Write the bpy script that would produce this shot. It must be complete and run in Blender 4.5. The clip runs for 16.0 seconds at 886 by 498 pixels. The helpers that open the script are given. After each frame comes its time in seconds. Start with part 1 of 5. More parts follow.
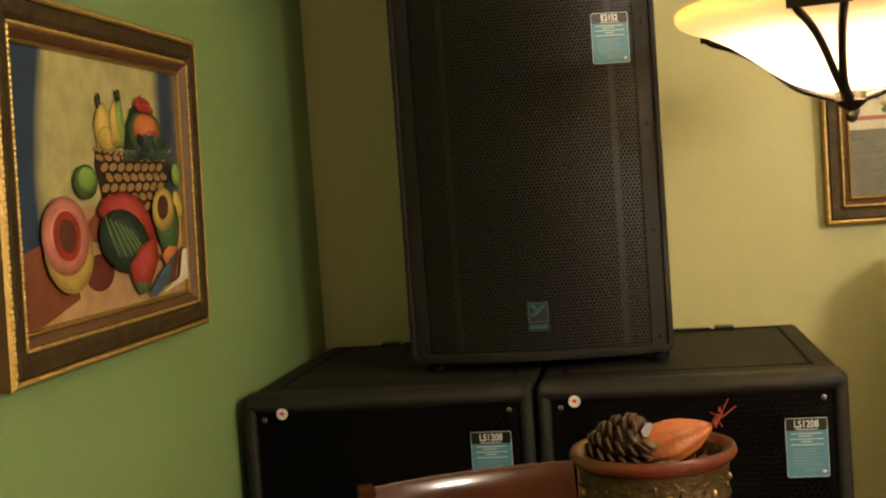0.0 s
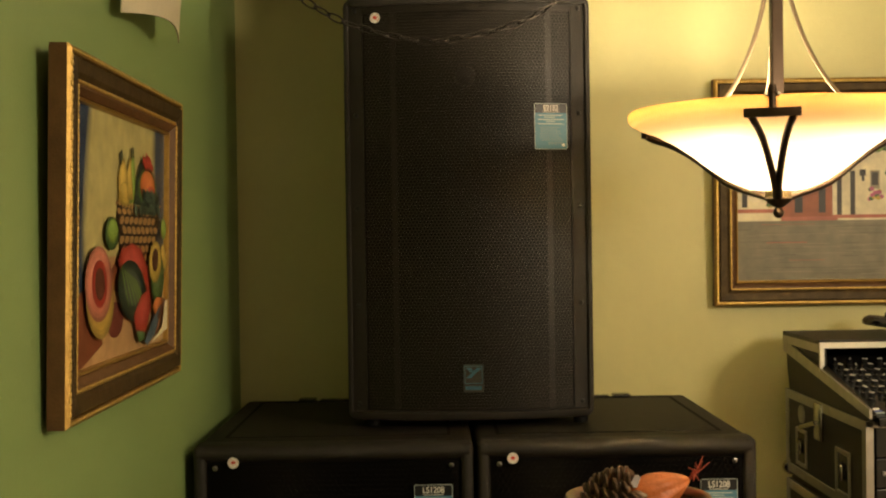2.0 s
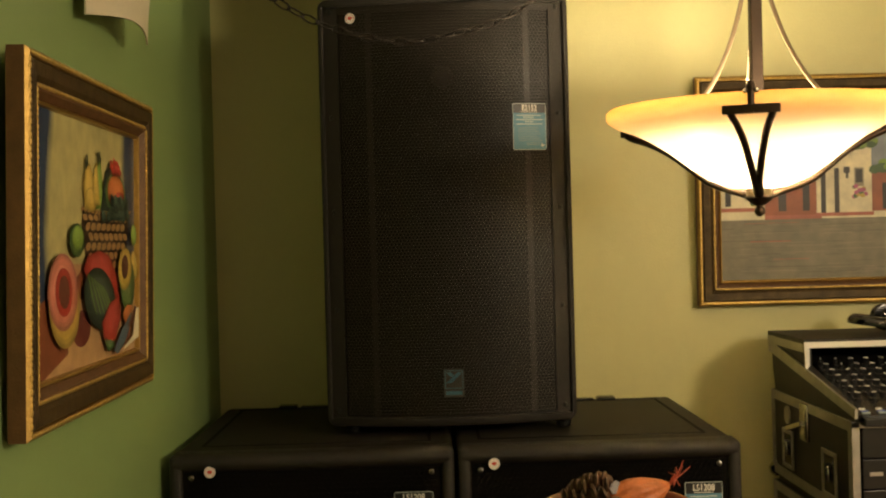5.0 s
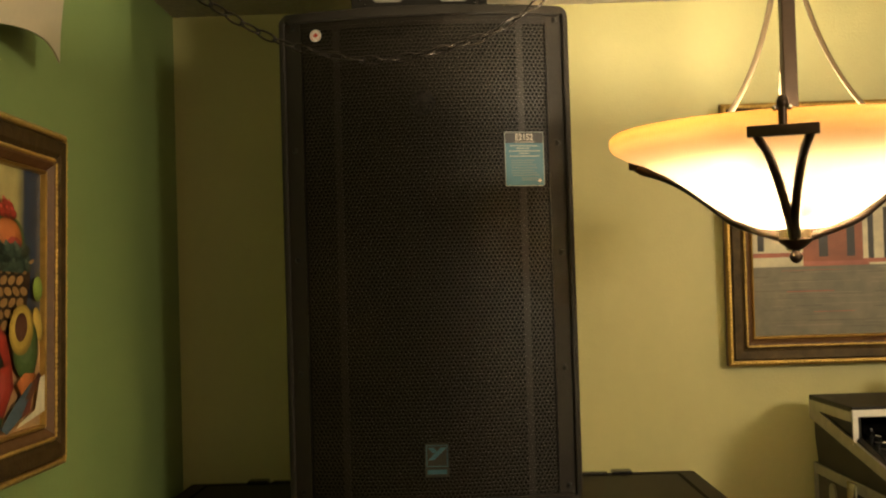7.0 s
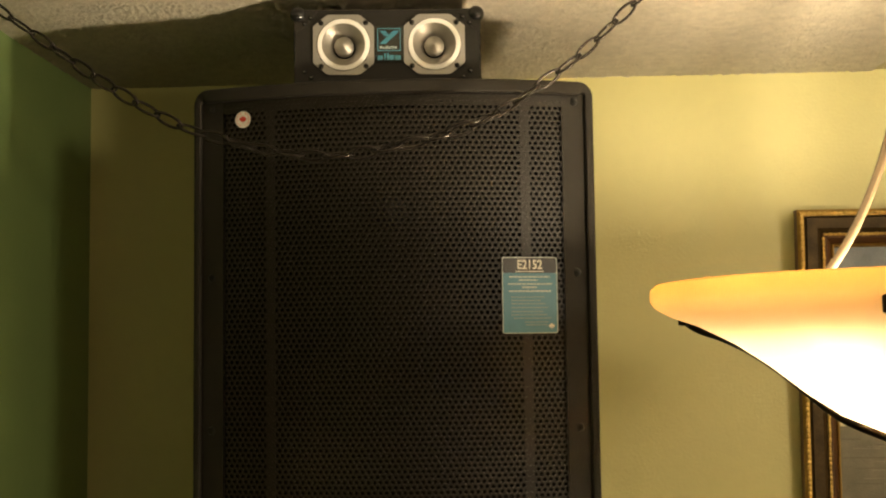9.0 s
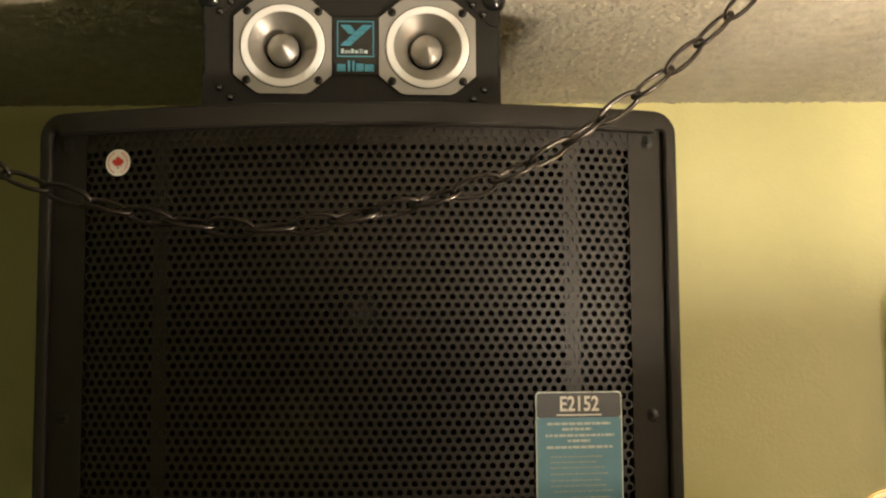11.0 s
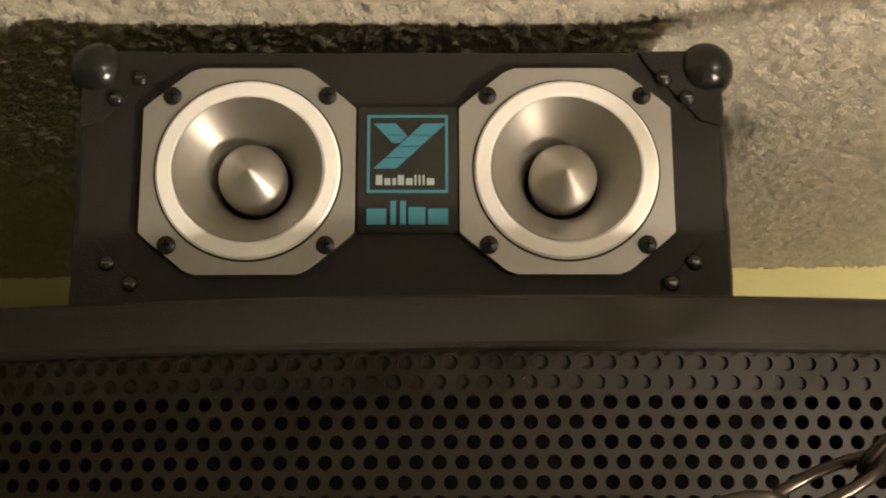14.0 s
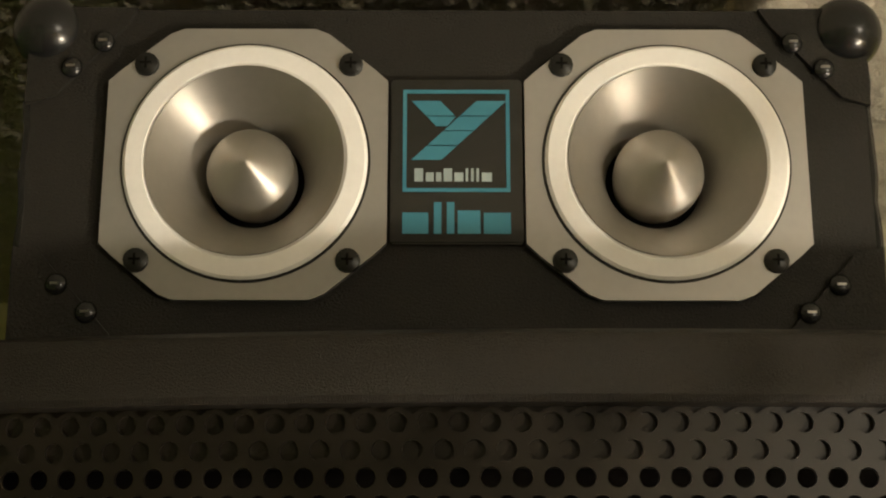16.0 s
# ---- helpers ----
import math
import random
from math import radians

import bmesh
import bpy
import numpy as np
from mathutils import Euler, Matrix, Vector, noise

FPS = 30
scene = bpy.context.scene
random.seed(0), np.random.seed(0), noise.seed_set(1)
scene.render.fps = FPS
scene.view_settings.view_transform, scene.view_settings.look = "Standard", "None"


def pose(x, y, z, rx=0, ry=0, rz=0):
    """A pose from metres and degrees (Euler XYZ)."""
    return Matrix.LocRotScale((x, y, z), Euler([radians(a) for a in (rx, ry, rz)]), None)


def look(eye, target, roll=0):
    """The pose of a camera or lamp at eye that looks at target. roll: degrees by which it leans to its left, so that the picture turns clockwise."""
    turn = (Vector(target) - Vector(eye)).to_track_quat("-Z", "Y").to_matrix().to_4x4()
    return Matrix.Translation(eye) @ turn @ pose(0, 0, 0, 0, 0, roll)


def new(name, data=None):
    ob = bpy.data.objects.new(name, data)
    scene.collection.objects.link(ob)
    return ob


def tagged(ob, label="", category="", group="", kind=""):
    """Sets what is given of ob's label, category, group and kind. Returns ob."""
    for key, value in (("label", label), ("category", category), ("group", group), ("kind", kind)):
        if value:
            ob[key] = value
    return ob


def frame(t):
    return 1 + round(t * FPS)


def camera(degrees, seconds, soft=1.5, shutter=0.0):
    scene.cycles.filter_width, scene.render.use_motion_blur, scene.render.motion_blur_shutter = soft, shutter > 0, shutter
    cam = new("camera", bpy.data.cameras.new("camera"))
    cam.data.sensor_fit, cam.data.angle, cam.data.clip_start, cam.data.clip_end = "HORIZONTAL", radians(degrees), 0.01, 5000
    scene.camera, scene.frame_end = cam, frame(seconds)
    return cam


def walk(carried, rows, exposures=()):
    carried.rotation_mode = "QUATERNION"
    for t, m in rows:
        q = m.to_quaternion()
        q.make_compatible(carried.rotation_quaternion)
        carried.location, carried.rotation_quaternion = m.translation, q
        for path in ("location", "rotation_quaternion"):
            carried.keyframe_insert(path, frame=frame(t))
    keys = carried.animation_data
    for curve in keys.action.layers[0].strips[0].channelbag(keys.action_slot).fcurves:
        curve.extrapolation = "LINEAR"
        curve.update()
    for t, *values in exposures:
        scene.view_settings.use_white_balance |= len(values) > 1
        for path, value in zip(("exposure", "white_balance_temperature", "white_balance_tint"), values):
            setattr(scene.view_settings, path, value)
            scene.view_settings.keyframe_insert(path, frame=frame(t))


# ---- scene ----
cam = camera(39.0, 16.0, soft=2.1)
PATH = [
    (0, (0.891, -3.43, 1.575), (0.5828, -1.4569, 1.4703), -4.02),
    (0.5, (0.683, -3.493, 1.578), (0.6048, -1.5, 1.4312), -2.28),
    (1, (0.577, -3.546, 1.595), (0.6231, -1.551, 1.4639), -0.57),
    (1.5, (0.584, -3.61, 1.603), (0.6172, -1.6118, 1.5245), -1.41),
    (2, (0.573, -3.652, 1.599), (0.586, -1.6524, 1.5834), -0.83),
    (2.5, (0.571, -3.659, 1.6), (0.6077, -1.6589, 1.5969), -0.28),
    (3, (0.581, -3.647, 1.59), (0.6114, -1.6472, 1.5896), -1.66),
    (3.5, (0.587, -3.651, 1.587), (0.6243, -1.6511, 1.598), -1.71),
    (4, (0.578, -3.648, 1.59), (0.626, -1.6489, 1.5874), -1.58),
    (4.2, (0.582, -3.638, 1.591), (0.6222, -1.6384, 1.5792), -1.68),
    (6.3, (0.655, -3.442, 1.607), (0.6625, -1.4416, 1.6088), -1.16),
    (6.5, (0.669, -3.38, 1.607), (0.6677, -1.3798, 1.6313), -1.23),
    (7, (0.725, -3.178, 1.606), (0.6942, -1.1792, 1.6712), -1.72),
    (7.5, (0.779, -2.955, 1.621), (0.7062, -0.9595, 1.7252), -1.21),
    (8, (0.834, -2.765, 1.626), (0.716, -0.7764, 1.803), -0.64),
    (8.2, (0.859, -2.7, 1.661), (0.716, -0.7116, 1.8257), -0.65),
    (10.3, (0.72, -1.969, 1.874), (0.7427, 0.0242, 2.0384), -0.98),
    (10.5, (0.727, -1.886, 1.891), (0.7325, 0.1064, 2.0664), -0.77),
    (11, (0.725, -1.765, 1.943), (0.7438, 0.2247, 2.1376), -0.38),
    (11.5, (0.732, -1.638, 1.993), (0.7294, 0.3456, 2.2450), -0.61),
    (12, (0.731, -1.524, 2.022), (0.6931, 0.4498, 2.3328), -0.23),
    (12.5, (0.727, -1.407, 2.044), (0.6330, 0.5616, 2.3785), -0.49),
    (13, (0.718, -1.300, 2.067), (0.5957, 0.6622, 2.4199), 0.32),
    (13.5, (0.712, -1.208, 2.086), (0.6134, 0.7479, 2.4609), -0.09),
    (14, (0.697, -1.125, 2.101), (0.5943, 0.8165, 2.5243), -0.19),
    (14.5, (0.696, -1.054, 2.116), (0.5790, 0.8829, 2.5695), -0.27),
    (15, (0.677, -0.999, 2.127), (0.5704, 0.9183, 2.6486), -0.31),
    (15.5, (0.677, -0.999, 2.128), (0.5425, 0.9157, 2.6430), -0.46),
    (16, (0.672, -0.997, 2.126), (0.5639, 0.9345, 2.5911), 0.01),
]
walk(cam, [(t, look(eye, target, roll)) for t, eye, target, roll in PATH],
     [(0.0, 0.52, 6150, 12), (0.5, 0.50, 6300, 12), (1.5, 0.36, 6750, 12), (2.5, 0.20, 6850, 11), (4.2, 0.12, 6850, 11), (8.2, -0.02, 6850, 10), (10.3, -0.10, 6450, 11), (11.5, -0.10, 5850, 14), (13.0, -0.08, 5950, 14), (14.0, -0.32, 5950, 13), (15.0, -0.72, 5950, 11), (16.0, -0.58, 5900, 9)])

# ---- world and light ----
world = bpy.data.worlds.new("night")
world.use_nodes = True
world.node_tree.nodes["Background"].inputs[0].default_value = (0.9, 0.75, 0.5, 1)
world.node_tree.nodes["Background"].inputs[1].default_value = 0.02
scene.world = world

LAMP = Vector((1.290, -1.05, 0.0))
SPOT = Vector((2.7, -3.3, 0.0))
WARM = (1.0, 0.83, 0.59)


def point_lamp(name, at, watts, radius, colour=WARM):
    data = bpy.data.lights.new(name, "POINT")
    data.energy, data.color, data.shadow_soft_size = watts, colour, radius
    ob = new(name, data)
    ob.location = at
    return ob


point_lamp("pendant_bulb_light", (LAMP.x, LAMP.y - 0.04, 1.752), 84, 0.05)
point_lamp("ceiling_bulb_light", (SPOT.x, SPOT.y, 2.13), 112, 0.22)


# ---- materials ----
def mat(name, colour, rough=0.6, metal=0.0, vary=0.12, scale=18.0, bump=0.0, bump_scale=200.0, coat=0.0, fine=0.05, spec=None):
    """Principled surface with stains at a large and grain at a fine scale, and a fine relief."""
    m = bpy.data.materials.new(name)
    m.use_nodes = True
    nt = m.node_tree
    b = nt.nodes["Principled BSDF"]
    co = nt.nodes.new("ShaderNodeTexCoord")
    big = nt.nodes.new("ShaderNodeTexNoise")
    big.inputs["Scale"].default_value, big.inputs["Detail"].default_value = scale, 6
    small = nt.nodes.new("ShaderNodeTexNoise")
    small.inputs["Scale"].default_value, small.inputs["Detail"].default_value = scale * 14, 3
    nt.links.new(co.outputs["Object"], big.inputs["Vector"])
    nt.links.new(co.outputs["Object"], small.inputs["Vector"])
    mix = nt.nodes.new("ShaderNodeMath")
    mix.operation = "MULTIPLY_ADD"
    mix.inputs[1].default_value = fine / max(vary, 0.001)
    nt.links.new(small.outputs["Fac"], mix.inputs[0])
    nt.links.new(big.outputs["Fac"], mix.inputs[2])
    ramp = nt.nodes.new("ShaderNodeMapRange")
    ramp.inputs["From Min"].default_value, ramp.inputs["From Max"].default_value = 0.3, 0.9 + fine / max(vary, 0.001) * 0.5
    ramp.inputs["To Min"].default_value, ramp.inputs["To Max"].default_value = 1 - vary, 1 + vary
    nt.links.new(mix.outputs[0], ramp.inputs["Value"])
    mul = nt.nodes.new("ShaderNodeVectorMath")
    mul.operation = "SCALE"
    mul.inputs[0].default_value = colour[:3]
    nt.links.new(ramp.outputs[0], mul.inputs["Scale"])
    nt.links.new(mul.outputs[0], b.inputs["Base Color"])
    b.inputs["Roughness"].default_value, b.inputs["Metallic"].default_value = rough, metal
    b.inputs["Coat Weight"].default_value = coat
    if spec is not None:
        b.inputs["Specular IOR Level"].default_value = spec
    if bump:
        n = nt.nodes.new("ShaderNodeTexNoise")
        n.inputs["Scale"].default_value, n.inputs["Detail"].default_value = bump_scale, 4
        nt.links.new(co.outputs["Object"], n.inputs["Vector"])
        bn = nt.nodes.new("ShaderNodeBump")
        bn.inputs["Strength"].default_value, bn.inputs["Distance"].default_value = 1.0, bump
        nt.links.new(n.outputs["Fac"], bn.inputs["Height"])
        nt.links.new(bn.outputs[0], b.inputs["Normal"])
    return m


GREEN = mat("green_wall_paint", (0.23, 0.335, 0.125), 0.45, vary=0.06, scale=3, bump=0.0006, bump_scale=160, fine=0.03)
YELLOW = mat("yellow_wall_paint", (0.67, 0.635, 0.29), 0.42, vary=0.05, scale=3, bump=0.0006, bump_scale=160, fine=0.03)
# added paint, kept pale so the unseen walls bounce light into the corner
BOUNCE_CREAM = mat("unseen_wall_bounce_cream", (0.84, 0.80, 0.68), 0.5, vary=0.05, scale=3, bump=0.0006, bump_scale=160, fine=0.03)
BLACKGRILLE = mat("matt_black_grille", (0.0032, 0.0026, 0.0020), 0.7, vary=0.2, scale=50, spec=0.07)
POPCORN = mat("popcorn_ceiling", (0.64, 0.59, 0.47), 0.55, vary=0.2, scale=60, bump=0.0018, bump_scale=620)
# floor stays unseen; its brown is lightened to bounce light upward
FLOOR = mat("wood_floor", (0.28, 0.17, 0.08), 0.35, vary=0.3, scale=6)
VINYL = mat("black_textured_cabinet", (0.0125, 0.0098, 0.0065), 0.6, vary=0.3, scale=30, bump=0.0004, bump_scale=900, fine=0.2, spec=0.22)
FRAME_BLACK = mat("black_moulded_rim", (0.0125, 0.0102, 0.0070), 0.52, vary=0.4, scale=40, bump=0.0006, bump_scale=1900, fine=0.45, spec=0.34)
GRILLE = mat("black_perforated_steel", (0.0130, 0.0102, 0.0068), 0.42, vary=0.25, scale=50, fine=0.1, spec=0.32)
BLACK = mat("deep_black", (0.0045, 0.0036, 0.0026), 0.8, vary=0.2, spec=0.12)
CONE = mat("black_paper_cone", (0.006, 0.006, 0.006), 0.5, vary=0.2)
BOXVINYL = mat("black_carpeted_board", (0.0135, 0.0120, 0.0095), 0.62, vary=0.3, scale=60, bump=0.0005, bump_scale=1300, fine=0.4, spec=0.3)
PLASTIC = mat("black_plastic", (0.012, 0.012, 0.012), 0.25, vary=0.2)
ALU = mat("brushed_aluminium", (0.40, 0.39, 0.37), 0.45, metal=0.75, vary=0.08, scale=25, fine=0.05)
SPUN = mat("spun_aluminium_horn", (0.46, 0.44, 0.40), 0.45, metal=0.85, vary=0.08, scale=20, fine=0.06)


def turned(m, axis="Y", amount=0.8):
    """Fine concentric tool marks: highlights spread into fans across them."""
    nt = m.node_tree
    b, tn = nt.nodes["Principled BSDF"], nt.nodes.new("ShaderNodeTangent")
    tn.direction_type, tn.axis = "RADIAL", axis
    b.inputs["Anisotropic"].default_value, b.inputs["Anisotropic Rotation"].default_value = amount, 0.25
    nt.links.new(tn.outputs[0], b.inputs["Tangent"])


turned(SPUN)
RING = mat("white_anodised_ring", (0.84, 0.83, 0.80), 0.6, metal=0.0, vary=0.05, scale=30)
SCREW = mat("black_oxide_screw", (0.03, 0.03, 0.028), 0.35, metal=0.7, vary=0.3, scale=200)
STEEL = mat("bright_screw_steel", (0.35, 0.34, 0.32), 0.3, metal=1.0, vary=0.3, scale=200)
TEAL = mat("teal_print", (0.045, 0.19, 0.26), 0.45, vary=0.08, scale=60)
# same teal, darkened in the colour for the poor light low on the grille
TEAL_IN_SHADE = mat("shaded_teal_print", (0.022, 0.085, 0.12), 0.45, vary=0.1, scale=60)
TEAL_LABEL = mat("teal_label_paper", (0.10, 0.26, 0.37), 0.5, vary=0.07, scale=60)
PALE = mat("pale_print", (0.55, 0.62, 0.60), 0.5, vary=0.05)
GREYPRINT = mat("grey_print", (0.30, 0.36, 0.36), 0.5, vary=0.05)
WHITE = mat("white_print", (0.8, 0.78, 0.72), 0.5, vary=0.05)
BADGE = mat("black_domed_badge", (0.008, 0.008, 0.008), 0.12, vary=0.2, coat=0.5)
LABELBLACK = mat("black_label_paper", (0.008, 0.008, 0.008), 0.4, vary=0.1)
RED = mat("red_print", (0.62, 0.05, 0.03), 0.5, vary=0.1)
GOLD = mat("aged_gilt", (0.42, 0.26, 0.07), 0.34, metal=0.75, vary=0.4, scale=45, bump=0.0012, bump_scale=260, fine=0.3)
GILT_BEAD = mat("gilt_bead", (0.60, 0.41, 0.13), 0.32, metal=0.75, vary=0.4, scale=80, fine=0.3)
FRAMEWOOD = mat("antiqued_brown_frame", (0.11, 0.05, 0.016), 0.5, vary=0.5, scale=35, bump=0.0008, bump_scale=220, fine=0.3)
FRAMEDARK = mat("dark_frame_panel", (0.062, 0.040, 0.015), 0.46, metal=0.25, spec=0.2, vary=0.8, scale=30, bump=0.0008, bump_scale=160, fine=0.4)
BRONZE = mat("oil_rubbed_bronze", (0.045, 0.030, 0.020), 0.4, metal=0.8, vary=0.3, scale=40, fine=0.2)
# paler copy of the bronze: lamplight on straps and hub is in the colour
LIT_BRONZE = mat("lamplit_brushed_bronze", (0.20, 0.15, 0.09), 0.4, metal=0.7, vary=0.2, scale=40, fine=0.2)
CHERRY = mat("cherry_stained_wood", (0.085, 0.026, 0.010), 0.17, vary=0.35, scale=9, coat=0.4, fine=0.1)
GLAZE = mat("red_brown_glaze", (0.10, 0.017, 0.008), 0.26, vary=0.9, scale=26, coat=0.15, fine=0.1)
LIP = mat("orange_red_glaze", (0.17, 0.032, 0.012), 0.28, vary=0.5, scale=40, coat=0.4, fine=0.2)
BRASSBAND = mat("bronze_relief_band", (0.10, 0.062, 0.022), 0.35, metal=0.6, vary=0.5, scale=60, bump=0.004, bump_scale=110, fine=0.3)
PINE = mat("pine_cone_scale", (0.085, 0.045, 0.022), 0.4, vary=0.5, scale=60, fine=0.2)
GOURD = mat("dried_orange_pod", (0.58, 0.165, 0.045), 0.5, vary=0.45, scale=30, bump=0.003, bump_scale=70, fine=0.1)
TASSEL = mat("red_raffia", (0.32, 0.045, 0.02), 0.6, vary=0.3)
OLIVE = mat("dried_green_pod", (0.20, 0.16, 0.05), 0.6, vary=0.3)
CASE = mat("black_case_laminate", (0.015, 0.0125, 0.0095), 0.45, spec=0.3, vary=0.3, scale=12, bump=0.0005, bump_scale=500, fine=0.2)
EDGE = mat("aluminium_case_edge", (0.42, 0.40, 0.36), 0.38, metal=0.85, vary=0.25, scale=30, fine=0.1)
CHROME = mat("chromed_latch", (0.6, 0.58, 0.54), 0.22, metal=1.0, vary=0.2, scale=60)
LEDGREEN = bpy.data.materials.new("lit_green_key")
LEDGREEN.use_nodes = True
LEDGREEN.node_tree.nodes["Principled BSDF"].inputs["Emission Color"].default_value = (0.15, 1.0, 0.45, 1)
LEDGREEN.node_tree.nodes["Principled BSDF"].inputs["Emission Strength"].default_value = 2.5
LEDBLUE = mat("blue_key", (0.04, 0.08, 0.35), 0.4)
PAPER = mat("off_white_plastic", (0.60, 0.55, 0.40), 0.5, vary=0.06, scale=8)
CHAINBLACK = mat("blackened_chain", (0.055, 0.048, 0.042), 0.28, metal=0.9, vary=0.3, scale=60)


def shade_glass():
    """Alabaster glass that passes diffused light, creamier towards amber in its veins."""
    m = bpy.data.materials.new("alabaster_glass")
    m.use_nodes = True
    nt = m.node_tree
    b = nt.nodes["Principled BSDF"]
    b.inputs["Roughness"].default_value = 0.25
    tr = nt.nodes.new("ShaderNodeBsdfTranslucent")
    noise_n = nt.nodes.new("ShaderNodeTexNoise")
    noise_n.inputs["Scale"].default_value = 7
    # amber tint towards the rim stands in for the weaker bulb light there
    co = nt.nodes.new("ShaderNodeTexCoord")
    sep = nt.nodes.new("ShaderNodeSeparateXYZ")
    nt.links.new(co.outputs["Object"], sep.inputs[0])
    rim_falloff = nt.nodes.new("ShaderNodeMapRange")
    rim_falloff.interpolation_type = "SMOOTHSTEP"
    rim_falloff.inputs["From Min"].default_value, rim_falloff.inputs["From Max"].default_value = 1.742, 1.826
    nt.links.new(sep.outputs["Z"], rim_falloff.inputs["Value"])
    tint = nt.nodes.new("ShaderNodeMix")
    tint.data_type = "RGBA"
    tint.inputs[7].default_value = (0.52, 0.345, 0.155, 1)
    ramp = nt.nodes.new("ShaderNodeValToRGB")
    ramp.color_ramp.elements[0].color, ramp.color_ramp.elements[1].color = (0.92, 0.86, 0.74, 1), (0.98, 0.94, 0.86, 1)
    nt.links.new(noise_n.outputs["Fac"], ramp.inputs["Fac"])
    nt.links.new(rim_falloff.outputs[0], tint.inputs[0])
    nt.links.new(ramp.outputs["Color"], tint.inputs[6])
    nt.links.new(tint.outputs[2], tr.inputs["Color"])
    b.inputs["Base Color"].default_value = (0.80, 0.62, 0.38, 1)
    mx = nt.nodes.new("ShaderNodeMixShader")
    mx.inputs[0].default_value = 0.8
    nt.links.new(b.outputs[0], mx.inputs[1])
    nt.links.new(tr.outputs[0], mx.inputs[2])
    nt.links.new(mx.outputs[0], nt.nodes["Material Output"].inputs["Surface"])
    return m


ALABASTER = shade_glass()
BULB = bpy.data.materials.new("frosted_lit_bulb")
BULB.use_nodes = True
BULB.node_tree.nodes["Principled BSDF"].inputs["Emission Color"].default_value = (1.0, 0.78, 0.48, 1)
BULB.node_tree.nodes["Principled BSDF"].inputs["Emission Strength"].default_value = 12


# ---- mesh helpers ----
def finish(name, bm, material, smooth=None):
    me = bpy.data.meshes.new(name)
    bmesh.ops.recalc_face_normals(bm, faces=bm.faces)
    bm.to_mesh(me)
    bm.free()
    me.materials.append(material)
    if smooth is not None:
        me.shade_smooth()
        if smooth:
            me.set_sharp_from_angle(angle=radians(smooth))
    return me


def part(name, bm, material, parent=None, label="", smooth=None):
    ob = new(name, finish(name, bm, material, smooth))
    if parent is not None:
        ob.parent = parent
    if label:
        ob["label"] = label
    return ob


def thing(name, label, category, group="", at=(0, 0, 0), kind=""):
    ob = new(name)
    ob.location = at
    return tagged(ob, label, category, group, kind)


def block(x0, x1, y0, y1, z0, z1, bevel=0.0, seg=2, bm=None):
    bm = bm or bmesh.new()
    r = bmesh.ops.create_cube(bm, size=1, matrix=Matrix.Translation(((x0 + x1) / 2, (y0 + y1) / 2, (z0 + z1) / 2)) @ Matrix.Diagonal((abs(x1 - x0), abs(y1 - y0), abs(z1 - z0), 1)))
    if bevel:
        es = list({e for v in r["verts"] for e in v.link_edges})
        bmesh.ops.bevel(bm, geom=es, offset=bevel, segments=seg, affect="EDGES", profile=0.5)
    return bm


def rod(a, b, r, seg=12, r2=None, bm=None, caps=True):
    bm = bm or bmesh.new()
    a, b = Vector(a), Vector(b)
    m = Matrix.Translation((a + b) / 2) @ (b - a).to_track_quat("Z", "Y").to_matrix().to_4x4()
    bmesh.ops.create_cone(bm, cap_ends=caps, segments=seg, radius1=r, radius2=r if r2 is None else r2, depth=(b - a).length, matrix=m)
    return bm


def ball(c, r, seg=16, squash=(1, 1, 1), bm=None, turn=None):
    bm = bm or bmesh.new()
    m = Matrix.Translation(c) @ (turn or Matrix()) @ Matrix.Diagonal((*squash, 1))
    bmesh.ops.create_uvsphere(bm, u_segments=seg, v_segments=max(6, seg // 2 + 2), radius=r, matrix=m)
    return bm


def lathe(profile, seg=48, m=None, bm=None):
    """Revolves (radius, height) pairs about z, then places the result by m."""
    bm = bm or bmesh.new()
    m = m or Matrix()
    rings = []
    for r, h in profile:
        rings.append([bm.verts.new(m @ Vector((max(r, 1e-5) * math.cos(a), max(r, 1e-5) * math.sin(a), h))) for a in (2 * math.pi * i / seg for i in range(seg))])
    for p, q in zip(rings, rings[1:]):
        for i in range(seg):
            j = (i + 1) % seg
            bm.faces.new((p[i], p[j], q[j], q[i]))
    return bm


def tube(points, r, seg=8, closed=False, bm=None, flat=1.0):
    """A tube along points; r may be one radius or one for each point."""
    bm = bm or bmesh.new()
    pts = [Vector(p) for p in points]
    n = len(pts)
    rs = r if hasattr(r, "__len__") else [r] * n
    rings, up = [], None
    for i, p in enumerate(pts):
        d = (pts[(i + 1) % n] - pts[i - 1]) if closed else (pts[min(i + 1, n - 1)] - pts[max(i - 1, 0)])
        d.normalize()
        if up is None:
            up = d.orthogonal().normalized()
        up = (up - d * up.dot(d)).normalized()
        side = d.cross(up)
        rings.append([bm.verts.new(p + (up * math.cos(a) + side * math.sin(a) * flat) * rs[i]) for a in (2 * math.pi * k / seg for k in range(seg))])
    for i in range(n if closed else n - 1):
        p, q = rings[i], rings[(i + 1) % n]
        for k in range(seg):
            bm.faces.new((p[k], p[(k + 1) % seg], q[(k + 1) % seg], q[k]))
    if not closed:
        bm.faces.new(rings[0]), bm.faces.new(rings[-1])
    return bm


